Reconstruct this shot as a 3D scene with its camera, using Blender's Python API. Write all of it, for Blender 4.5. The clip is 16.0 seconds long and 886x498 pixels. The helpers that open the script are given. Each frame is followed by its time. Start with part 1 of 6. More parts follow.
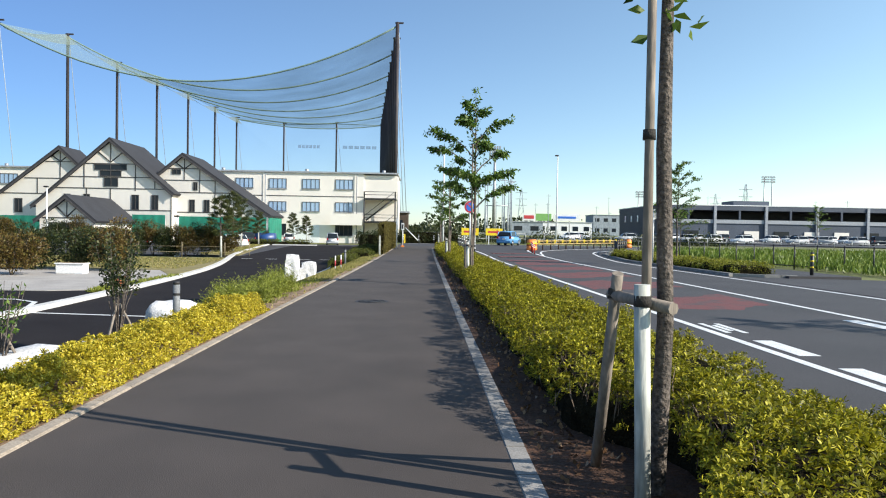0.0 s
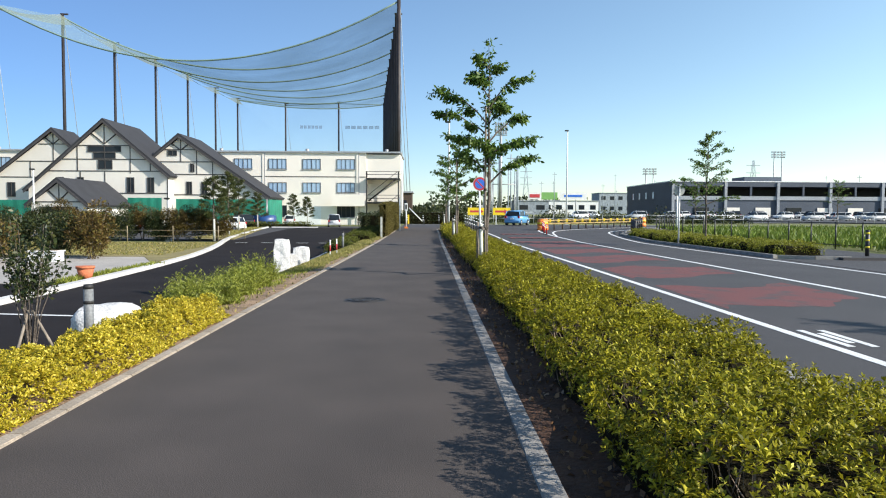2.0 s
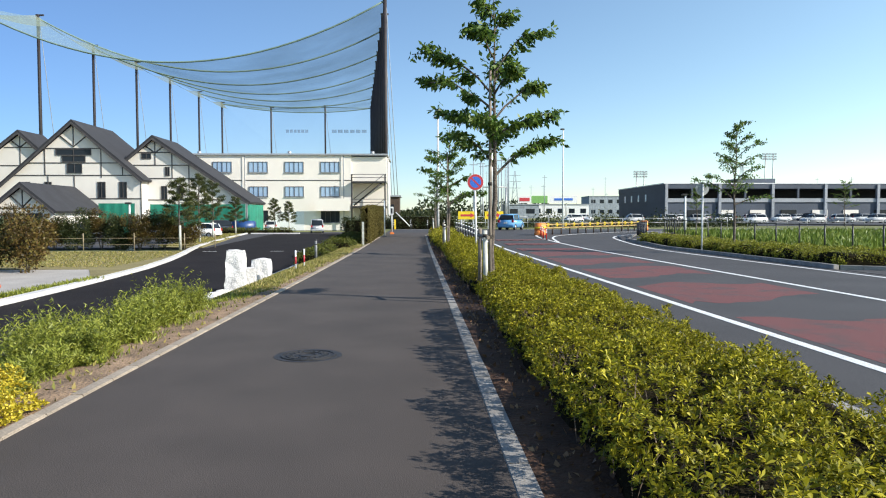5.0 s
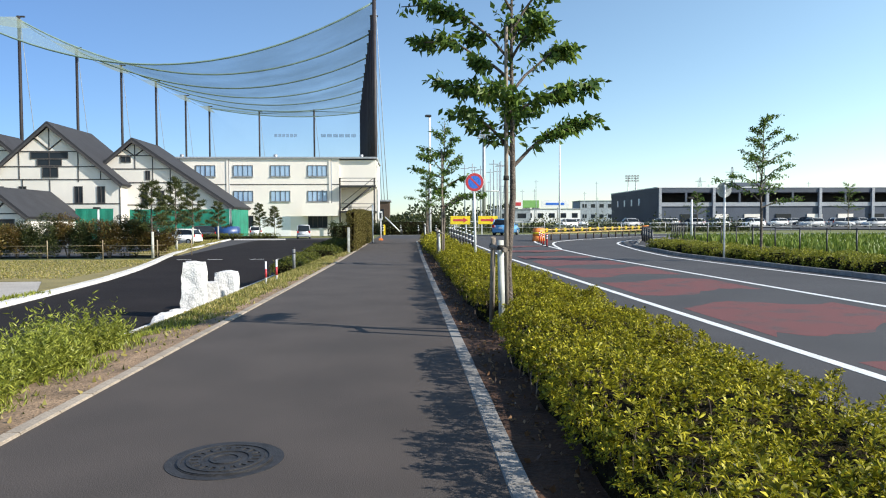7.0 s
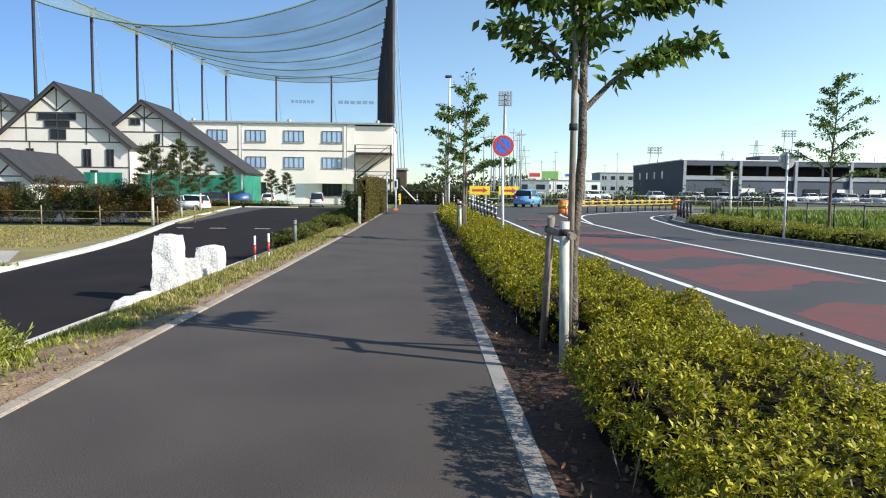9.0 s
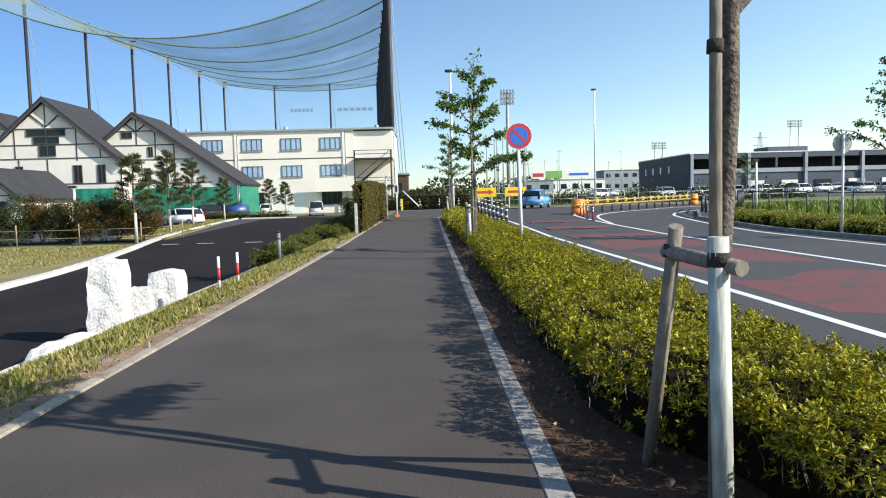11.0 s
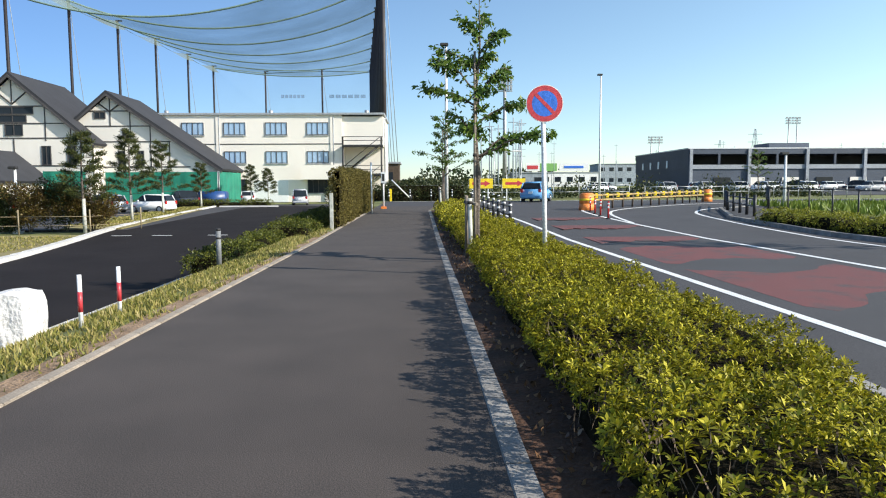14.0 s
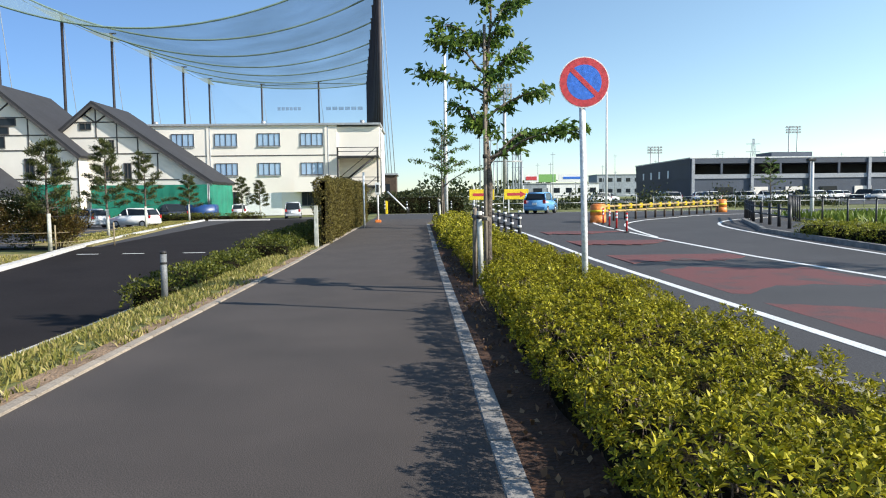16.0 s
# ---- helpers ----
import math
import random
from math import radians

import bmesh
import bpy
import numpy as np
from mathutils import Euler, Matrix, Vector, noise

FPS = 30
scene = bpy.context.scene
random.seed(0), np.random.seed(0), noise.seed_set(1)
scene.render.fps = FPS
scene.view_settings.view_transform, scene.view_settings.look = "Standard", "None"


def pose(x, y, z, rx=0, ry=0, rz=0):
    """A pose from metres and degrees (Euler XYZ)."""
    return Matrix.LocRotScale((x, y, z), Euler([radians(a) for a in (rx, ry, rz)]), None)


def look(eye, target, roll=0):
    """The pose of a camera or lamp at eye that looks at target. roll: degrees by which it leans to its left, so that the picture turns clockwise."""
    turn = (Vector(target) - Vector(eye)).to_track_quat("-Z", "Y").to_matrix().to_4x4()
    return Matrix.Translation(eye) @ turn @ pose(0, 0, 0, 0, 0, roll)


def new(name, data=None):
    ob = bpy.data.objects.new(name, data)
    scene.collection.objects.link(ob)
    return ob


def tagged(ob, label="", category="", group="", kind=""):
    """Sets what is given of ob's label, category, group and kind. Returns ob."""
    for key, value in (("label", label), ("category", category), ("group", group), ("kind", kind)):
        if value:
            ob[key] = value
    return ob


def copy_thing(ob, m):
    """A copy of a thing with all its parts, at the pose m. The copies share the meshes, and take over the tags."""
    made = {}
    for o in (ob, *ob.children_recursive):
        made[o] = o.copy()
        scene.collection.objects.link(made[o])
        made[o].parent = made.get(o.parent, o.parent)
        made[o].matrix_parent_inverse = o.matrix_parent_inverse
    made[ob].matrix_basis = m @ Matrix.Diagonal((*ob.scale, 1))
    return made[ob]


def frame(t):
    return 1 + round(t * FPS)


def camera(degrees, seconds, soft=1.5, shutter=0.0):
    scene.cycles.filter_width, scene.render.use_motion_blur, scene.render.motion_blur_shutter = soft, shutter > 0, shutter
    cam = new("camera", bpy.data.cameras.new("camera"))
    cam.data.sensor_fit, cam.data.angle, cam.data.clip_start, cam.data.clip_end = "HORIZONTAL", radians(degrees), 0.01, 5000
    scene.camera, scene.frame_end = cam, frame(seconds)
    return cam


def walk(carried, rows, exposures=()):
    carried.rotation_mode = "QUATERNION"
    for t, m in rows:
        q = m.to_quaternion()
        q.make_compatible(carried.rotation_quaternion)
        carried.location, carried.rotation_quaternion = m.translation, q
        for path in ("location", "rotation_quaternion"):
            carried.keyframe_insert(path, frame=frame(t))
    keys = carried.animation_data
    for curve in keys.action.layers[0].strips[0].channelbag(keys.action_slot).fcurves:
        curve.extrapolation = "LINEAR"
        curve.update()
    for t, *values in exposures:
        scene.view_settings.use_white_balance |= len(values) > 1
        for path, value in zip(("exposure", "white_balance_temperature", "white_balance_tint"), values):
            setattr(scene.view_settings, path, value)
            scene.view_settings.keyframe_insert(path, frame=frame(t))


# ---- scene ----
cam = camera(64.0, 16.0, soft=1.1)
ROWS = [  # seconds, eye x y z, yaw, pitch, roll
    (0.0, 0.015, 1.478, 1.549, -1.52, -1.26, 0.96),
    (0.5, 0.024, 2.342, 1.542, -3.49, -2.74, 0.18),
    (1.0, 0.031, 3.172, 1.541, -1.62, -3.06, 0.87),
    (1.5, 0.013, 3.938, 1.541, -1.89, -3.65, 0.84),
    (2.0, 0.003, 4.712, 1.554, -1.15, -2.87, 0.30),
    (2.5, -0.003, 5.484, 1.565, -2.92, -2.71, 0.25),
    (3.0, 0.037, 6.254, 1.579, -1.85, -2.66, -1.03),
    (3.5, 0.047, 7.032, 1.565, -3.17, -2.38, 0.96),
    (4.0, 0.086, 7.826, 1.545, -2.65, -2.56, 0.03),
    (6.5, 0.064, 11.919, 1.528, -1.49, -2.20, 0.28),
    (7.0, 0.058, 12.717, 1.541, -2.83, -2.11, -0.22),
    (7.5, 0.070, 13.518, 1.539, -1.08, -2.38, 0.76),
    (8.0, 0.050, 14.323, 1.544, -2.36, -2.91, -0.45),
    (8.5, 0.068, 15.119, 1.549, -1.88, -3.71, -0.39),
    (9.0, 0.066, 15.918, 1.546, -1.53, -4.55, 0.71),
    (11.5, 0.099, 19.899, 1.486, -1.08, -3.88, -1.70),
    (12.0, 0.140, 20.691, 1.474, 0.13, -2.53, -0.37),
    (12.5, 0.139, 21.500, 1.480, -3.28, -2.86, -1.80),
    (13.0, 0.147, 22.303, 1.499, -1.49, -4.37, -1.24),
    (13.5, 0.141, 23.105, 1.496, -3.87, -4.46, -1.44),
    (14.0, 0.180, 23.873, 1.503, -1.83, -4.97, -0.29),
    (14.5, 0.181, 24.620, 1.503, -2.59, -4.83, 0.17),
    (15.0, 0.208, 25.383, 1.491, -2.08, -4.37, 0.01),
    (15.5, 0.217, 26.165, 1.494, -1.20, -3.78, 0.03),
    (16.0, 0.215, 26.962, 1.480, -1.98, -4.02, -0.66),
]


def eye_pose(x, y, z, yaw, pitch, roll):
    return pose(x, y, z, 0, 0, yaw) @ pose(0, 0, 0, 90 + pitch) @ pose(0, 0, 0, 0, 0, roll)


walk(cam, [(row[0], eye_pose(*row[1:])) for row in ROWS], [(0.0, 0.6), (16.0, 0.6)])

# ---- light ----
SUN_AZ, SUN_EL = 112.5, 30.5  # degrees; the way to the sun, from +y towards +x
world = bpy.data.worlds.new("sky")
scene.world = world
world.use_nodes = True
sky = world.node_tree.nodes.new("ShaderNodeTexSky")
sky.sky_type, sky.sun_disc = "NISHITA", False
sky.air_density, sky.dust_density, sky.ozone_density = 1.0, 0.12, 3.0
sky.altitude = 300
sky.sun_elevation, sky.sun_rotation = radians(SUN_EL), radians(SUN_AZ)
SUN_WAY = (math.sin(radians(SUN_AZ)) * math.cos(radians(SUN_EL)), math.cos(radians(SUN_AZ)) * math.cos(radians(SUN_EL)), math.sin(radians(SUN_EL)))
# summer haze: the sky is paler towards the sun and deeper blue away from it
wn, wl = world.node_tree.nodes, world.node_tree.links
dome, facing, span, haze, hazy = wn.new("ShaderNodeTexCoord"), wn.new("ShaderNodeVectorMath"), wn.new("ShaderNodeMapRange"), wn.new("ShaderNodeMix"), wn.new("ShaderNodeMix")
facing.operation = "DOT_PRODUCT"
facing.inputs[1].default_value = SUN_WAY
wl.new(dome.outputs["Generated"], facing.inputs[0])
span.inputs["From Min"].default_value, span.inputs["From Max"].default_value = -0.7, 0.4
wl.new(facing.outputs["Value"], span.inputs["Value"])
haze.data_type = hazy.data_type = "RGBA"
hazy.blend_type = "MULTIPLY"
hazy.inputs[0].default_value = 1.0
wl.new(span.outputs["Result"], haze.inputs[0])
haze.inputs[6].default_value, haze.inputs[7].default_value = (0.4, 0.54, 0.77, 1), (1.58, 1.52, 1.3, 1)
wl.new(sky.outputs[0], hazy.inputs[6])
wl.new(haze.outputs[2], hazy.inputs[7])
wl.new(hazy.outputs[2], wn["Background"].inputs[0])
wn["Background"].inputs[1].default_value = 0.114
sun = new("sun", bpy.data.lights.new("sun", "SUN"))
sun.data.energy, sun.data.angle, sun.data.color = 5.0, radians(0.5), (1.0, 0.94, 0.84)
sun.matrix_world = look((0, 0, 50), (-SUN_WAY[0], -SUN_WAY[1], 50 - SUN_WAY[2]))

# ---- helpers of this scene ----
rng = np.random.default_rng(7)


def box(bm, x0, y0, z0, x1, y1, z1, bevel=0.0):
    vs = bmesh.ops.create_cube(bm, size=1.0)["verts"]
    for v in vs:
        v.co = ((x0 + x1) / 2 + v.co.x * (x1 - x0), (y0 + y1) / 2 + v.co.y * (y1 - y0), (z0 + z1) / 2 + v.co.z * (z1 - z0))
    if bevel:
        bmesh.ops.bevel(bm, geom=list({e for v in vs for e in v.link_edges}), offset=bevel, segments=2, affect="EDGES")
    return bm


def rod(bm, a, b, r0, r1=None, seg=8, caps=True):
    """A straight tapered rod from a to b."""
    a, b = Vector(a), Vector(b)
    r1 = r0 if r1 is None else r1
    turn = (b - a).to_track_quat("Z", "Y").to_matrix()
    rings = []
    for p, r in ((a, r0), (b, r1)):
        rings.append([bm.verts.new(p + turn @ Vector((r * math.cos(2 * math.pi * k / seg), r * math.sin(2 * math.pi * k / seg), 0))) for k in range(seg)])
    for k in range(seg):
        bm.faces.new((rings[0][k], rings[0][(k + 1) % seg], rings[1][(k + 1) % seg], rings[1][k])).smooth = True
    if caps:
        bm.faces.new(rings[0][::-1])
        bm.faces.new(rings[1])
    return bm


def tube(bm, pts, radii, seg=7):
    """A bent tapered tube through points."""
    rings = []
    whole = (Vector(pts[-1]) - Vector(pts[0])).normalized()
    ref = Vector((0, 1, 0)) if abs(whole.y) < 0.7 else Vector((1, 0, 0))
    for n, p in enumerate(pts):
        way = (Vector(pts[min(n + 1, len(pts) - 1)]) - Vector(pts[max(n - 1, 0)])).normalized()
        side = ref.cross(way).normalized()
        up = way.cross(side)
        rings.append([bm.verts.new(Vector(p) + side * radii[n] * math.cos(2 * math.pi * k / seg) + up * radii[n] * math.sin(2 * math.pi * k / seg)) for k in range(seg)])
    for a, b in zip(rings, rings[1:]):
        for k in range(seg):
            bm.faces.new((a[k], a[(k + 1) % seg], b[(k + 1) % seg], b[k])).smooth = True
    bm.faces.new(rings[-1])
    return bm


def prism(bm, outline, y0, y1):
    """An outline in x and z, pushed from y0 to y1."""
    a = [bm.verts.new((x, y0, z)) for x, z in outline]
    b = [bm.verts.new((x, y1, z)) for x, z in outline]
    bm.faces.new(a)
    bm.faces.new(b[::-1])
    for k in range(len(a)):
        j = (k + 1) % len(a)
        bm.faces.new((a[j], a[k], b[k], b[j]))
    bmesh.ops.recalc_face_normals(bm, faces=bm.faces)
    return bm


def slab(bm, outline, z0, z1):
    """An outline in x and y, from z0 up to z1."""
    a = [bm.verts.new((x, y, z0)) for x, y in outline]
    b = [bm.verts.new((x, y, z1)) for x, y in outline]
    bm.faces.new(a)
    bm.faces.new(b)
    for k in range(len(a)):
        j = (k + 1) % len(a)
        bm.faces.new((a[j], a[k], b[k], b[j]))
    bmesh.ops.recalc_face_normals(bm, faces=bm.faces)
    return bm


def disc(bm, x, y, z0, z1, r, seg=32):
    return slab(bm, [(x + r * math.cos(2 * math.pi * k / seg), y + r * math.sin(2 * math.pi * k / seg)) for k in range(seg)], z0, z1)


def ribbon(bm, line, width, z, thick=0.004):
    """A flat band along a line of (x, y), or (x, y, z) points, thick metres high."""
    pts = [Vector((p[0], p[1], p[2] if len(p) > 2 else z)) for p in line]
    rows = []
    for n, p in enumerate(pts):
        way = (pts[min(n + 1, len(pts) - 1)] - pts[max(n - 1, 0)]).normalized()
        side = Vector((way.y, -way.x, 0)) * width / 2
        rows.append([bm.verts.new(p - side), bm.verts.new(p + side), bm.verts.new(p - side + Vector((0, 0, thick))), bm.verts.new(p + side + Vector((0, 0, thick)))])
    for a, b in zip(rows, rows[1:]):
        bm.faces.new((a[2], a[3], b[3], b[2]))
        bm.faces.new((a[0], a[2], b[2], b[0]))
        bm.faces.new((a[3], a[1], b[1], b[3]))
    for r in (rows[0], rows[-1]):
        bm.faces.new((r[0], r[1], r[3], r[2]))
    bmesh.ops.recalc_face_normals(bm, faces=bm.faces)
    return bm


def smooth_line(pts, steps=6):
    """Points along a soft curve through the given ones."""
    out = []
    for n in range(len(pts) - 1):
        p = [np.array(pts[min(max(k, 0), len(pts) - 1)], float) for k in (n - 1, n, n + 1, n + 2)]
        for s in np.arange(steps) / steps:
            out.append(tuple(0.5 * (2 * p[1] + (p[2] - p[0]) * s + (2 * p[0] - 5 * p[1] + 4 * p[2] - p[3]) * s**2 + (3 * p[1] - p[0] - 3 * p[2] + p[3]) * s**3)))
    return out + [tuple(pts[-1])]


def rock(bm, x, y, z, sx, sy, sz, seed, rough=0.25, sub=3):
    vs = bmesh.ops.create_icosphere(bm, subdivisions=sub, radius=1.0)["verts"]
    for v in vs:
        c = v.co.copy()
        c = Vector([math.copysign(abs(k) ** 0.6, k) for k in c])
        n = noise.noise(c * 1.3 + Vector((seed * 7.1, 0, 0))) + 0.5 * noise.noise(c * 3.1 + Vector((0, seed * 3.3, 0))) + 0.2 * noise.noise(c * 8 + Vector((0, 0, seed)))
        c *= 1 + rough * n
        v.co = (x + c.x * sx, y + c.y * sy, z + c.z * sz)
    return bm


def mesh_of(name, bm, material, smooth=False):
    me = bpy.data.meshes.new(name)
    if smooth:
        for f in bm.faces:
            f.smooth = True
    bm.to_mesh(me)
    bm.free()
    if material:
        me.materials.append(material)
    return me


def part(name, bm, material, parent, label="", smooth=False):
    """One mesh under a thing or under a part, in the thing's own measure."""
    ob = new(name, mesh_of(name, bm, material, smooth))
    ob.parent = parent
    return tagged(ob, label)


def piece(name, me, parent, x, y, z, turn=0.0):
    """A repeated piece on a shared mesh."""
    ob = new(name, me)
    ob.parent = parent
    ob.matrix_basis = Matrix.Translation((x, y, z)) @ Matrix.Rotation(turn, 4, "Z")
    return ob


def thing(name, x, y, z, label, category, group="", turn=0.0):
    ob = new(name)
    ob.empty_display_size = 0.2
    ob.matrix_basis = pose(x, y, z, 0, 0, turn)
    return tagged(ob, label, category, group)


def structure(name, bm, material, label, category, smooth=False):
    return tagged(new(name, mesh_of(name, bm, material, smooth)), label, category, kind="structure")


def raw_mesh(name, verts, faces_per, material):
    """A mesh of like faces from arrays: verts (n, k, 3), each row one face of k corners."""
    n, k, _ = verts.shape
    me = bpy.data.meshes.new(name)
    me.vertices.add(n * k)
    me.vertices.foreach_set("co", verts.astype(np.float32).ravel())
    me.loops.add(n * k)
    me.loops.foreach_set("vertex_index", np.arange(n * k, dtype=np.int32))
    me.polygons.add(n)
    me.polygons.foreach_set("loop_start", np.arange(0, n * k, k, dtype=np.int32))
    me.polygons.foreach_set("loop_total", np.full(n, k, dtype=np.int32))
    me.materials.append(material)
    me.update()
    me.validate()
    return me


def leaves(name, at, normals, length, width, material, tilt=0.7, droop=0.0):
    """Pointed leaves at points, spread about their normals; a leaf has four corners."""
    n = len(at)
    out = normals + tilt * rng.normal(size=(n, 3))
    out[:, 2] -= droop
    out /= np.linalg.norm(out, axis=1, keepdims=True) + 1e-9
    side = np.cross(out, rng.normal(size=(n, 3)))
    side /= np.linalg.norm(side, axis=1, keepdims=True) + 1e-9
    size = rng.uniform(0.65, 1.3, (n, 1))
    fold = np.cross(out, side) * 0.12 * length * size
    mid = at + out * length * size * 0.45
    v = np.stack([at, mid + side * width * size / 2 + fold, at + out * length * size, mid - side * width * size / 2 + fold], 1)
    return raw_mesh(name, v, 4, material)


# ---- materials ----
def material(name, rough=0.7, metal=0.0):
    m = bpy.data.materials.new(name)
    m.use_nodes = True
    b = m.node_tree.nodes["Principled BSDF"]
    b.inputs["Roughness"].default_value, b.inputs["Metallic"].default_value = rough, metal
    return m, m.node_tree.nodes, m.node_tree.links, b


def ramp_of(nodes, links, factor, stops):
    r = nodes.new("ShaderNodeValToRGB")
    while len(r.color_ramp.elements) < len(stops):
        r.color_ramp.elements.new(0.5)
    for e, (pos, col) in zip(r.color_ramp.elements, stops):
        e.position, e.color = pos, (*col, 1)
    links.new(factor, r.inputs[0])
    return r.outputs[0]


def noise_of(nodes, links, scale, detail=4, stretch=None):
    tc = nodes.new("ShaderNodeTexCoord")
    n = nodes.new("ShaderNodeTexNoise")
    n.inputs["Scale"].default_value, n.inputs["Detail"].default_value = scale, detail
    if stretch:
        mp = nodes.new("ShaderNodeMapping")
        mp.inputs["Scale"].default_value = stretch
        links.new(tc.outputs["Object"], mp.inputs[0])
        links.new(mp.outputs[0], n.inputs["Vector"])
    else:
        links.new(tc.outputs["Object"], n.inputs["Vector"])
    return n.outputs["Fac"]


def worn(name, col, dark=0.75, light=1.2, coarse=1.5, fine=40.0, rough=0.75, bump=0.15, metal=0.0, stretch=None, per_object=0.0, depth=0.01, grit=0.0, under=None):
    """A surface with stains at one scale, grain at another and a fine relief."""
    m, nodes, links, b = material(name, rough, metal)
    c = np.array(col)
    base = ramp_of(nodes, links, noise_of(nodes, links, coarse, 5), [(0.3, under or tuple(c * dark)), (0.7 if not under else 0.5, tuple(np.minimum(c * light, 0.95)))])
    grain = noise_of(nodes, links, fine, 3, stretch)
    g = ramp_of(nodes, links, grain, [(0.3 + 0.08 * grit, (0.72 - 0.3 * grit,) * 3), (0.7 - 0.08 * grit, (1.18 + 0.45 * grit,) * 3)])
    mul = nodes.new("ShaderNodeMixRGB")
    mul.blend_type, mul.inputs[0].default_value = "MULTIPLY", 1.0
    links.new(base, mul.inputs[1])
    links.new(g, mul.inputs[2])
    last = mul.outputs[0]
    if per_object:
        info = nodes.new("ShaderNodeObjectInfo")
        tone = ramp_of(nodes, links, info.outputs["Random"], [(0.0, (1 - per_object,) * 3), (1.0, (1 + per_object,) * 3)])
        mul2 = nodes.new("ShaderNodeMixRGB")
        mul2.blend_type, mul2.inputs[0].default_value = "MULTIPLY", 1.0
        links.new(last, mul2.inputs[1])
        links.new(tone, mul2.inputs[2])
        last = mul2.outputs[0]
    links.new(last, b.inputs["Base Color"])
    if bump:
        bp = nodes.new("ShaderNodeBump")
        bp.inputs["Strength"].default_value, bp.inputs["Distance"].default_value = bump, depth
        links.new(grain, bp.inputs["Height"])
        links.new(bp.outputs[0], b.inputs["Normal"])
    return m


def leafy(name, stops, rough=0.45, through_light=0.24):
    """Leaves: a colour for each one by chance, with some light let through."""
    m, nodes, links, b = material(name, rough)
    b.inputs["Specular IOR Level"].default_value = 0.3
    geo = nodes.new("ShaderNodeNewGeometry")
    col = ramp_of(nodes, links, geo.outputs["Random Per Island"], stops)
    links.new(col, b.inputs["Base Color"])
    tr = nodes.new("ShaderNodeBsdfTranslucent")
    links.new(col, tr.inputs[0])
    mix = nodes.new("ShaderNodeMixShader")
    mix.inputs[0].default_value = through_light
    links.new(b.outputs[0], mix.inputs[1])
    links.new(tr.outputs[0], mix.inputs[2])
    links.new(mix.outputs[0], nodes["Material Output"].inputs[0])
    return m


def netting(name, col, cover):
    """Thin net: part of the light passes."""
    m, nodes, links, b = material(name, 0.8)
    b.inputs["Base Color"].default_value = (*col, 1)
    clear = nodes.new("ShaderNodeBsdfTransparent")
    mix = nodes.new("ShaderNodeMixShader")
    n = ramp_of(nodes, links, noise_of(nodes, links, 0.05, 3), [(0.3, (cover * 0.7,) * 3), (0.7, (min(1, cover * 1.3),) * 3)])
    links.new(n, mix.inputs[0])
    links.new(clear.outputs[0], mix.inputs[1])
    links.new(b.outputs[0], mix.inputs[2])
    links.new(mix.outputs[0], nodes["Material Output"].inputs[0])
    return m


ASPHALT = worn("path asphalt", (0.057, 0.046, 0.04), 0.8, 1.15, 0.9, 120, 0.9, 0.3, grit=0.9)
ROAD = worn("road asphalt", (0.048, 0.045, 0.047), 0.82, 1.15, 0.5, 80, 0.85, 0.3, grit=0.5)
DRIVE = worn("fresh drive asphalt", (0.02, 0.017, 0.017), 0.8, 1.2, 0.5, 110, 0.9, 0.4)
DRIVE.node_tree.nodes["Principled BSDF"].inputs["Specular IOR Level"].default_value = 0.12
RED = worn("red road coating", (0.125, 0.04, 0.038), 0.75, 1.1, 1.6, 90, 0.85, 0.4, grit=0.5, under=(0.065, 0.05, 0.05))
PAINT = worn("white road paint", (0.78, 0.78, 0.76), 0.85, 1.05, 3.0, 60, 0.6, 0.2)
KERB = worn("kerb concrete", (0.29, 0.275, 0.255), 0.75, 1.15, 4.0, 60, 0.85, 0.3, per_object=0.14)
SOILED_KERB = worn("soiled kerb concrete", (0.36, 0.3, 0.235), 0.75, 1.2, 3.0, 50, 0.9, 0.3, per_object=0.12)
PALE_KERB = worn("pale kerb concrete", (0.62, 0.6, 0.57), 0.85, 1.1, 3.0, 50, 0.85, 0.25, per_object=0.08)
SOIL = worn("reddish soil", (0.27, 0.18, 0.11), 0.6, 1.35, 3.0, 30, 0.95, 0.9, depth=0.03)
DARK_SOIL = worn("dark planting soil", (0.07, 0.032, 0.016), 0.5, 1.5, 3.0, 26, 0.95, 0.9, depth=0.03)
GRASS_GROUND = worn("dry grass ground", (0.16, 0.17, 0.05), 0.6, 1.35, 0.25, 12, 0.95, 0.8, depth=0.04)
LAWN = worn("tan lawn", (0.24, 0.2, 0.08), 0.75, 1.2, 0.6, 14, 0.95, 0.6, depth=0.03)
PLAZA = worn("pale paving", (0.4, 0.368, 0.336), 0.85, 1.1, 0.8, 25, 0.85, 0.15)
STONE = worn("pale granite", (0.72, 0.7, 0.68), 0.72, 1.15, 3.0, 24, 0.85, 0.6, depth=0.03)
BARK = worn("tree bark", (0.107, 0.0861, 0.0697), 0.45, 1.5, 11.0, 45, 0.9, 1.0, depth=0.02, grit=0.6)
STAKE = worn("weathered stake wood", (0.246, 0.205, 0.164), 0.7, 1.2, 5.0, 40, 0.85, 0.5, stretch=(1, 1, 0.15))
PALE_STAKE = worn("pale stake wood", (0.52, 0.52, 0.46), 0.7, 1.15, 5.0, 40, 0.8, 0.4, stretch=(1, 1, 0.15))
ROPE = worn("dark palm rope", (0.035, 0.03, 0.025), 0.7, 1.4, 9.0, 90, 0.95, 0.8)
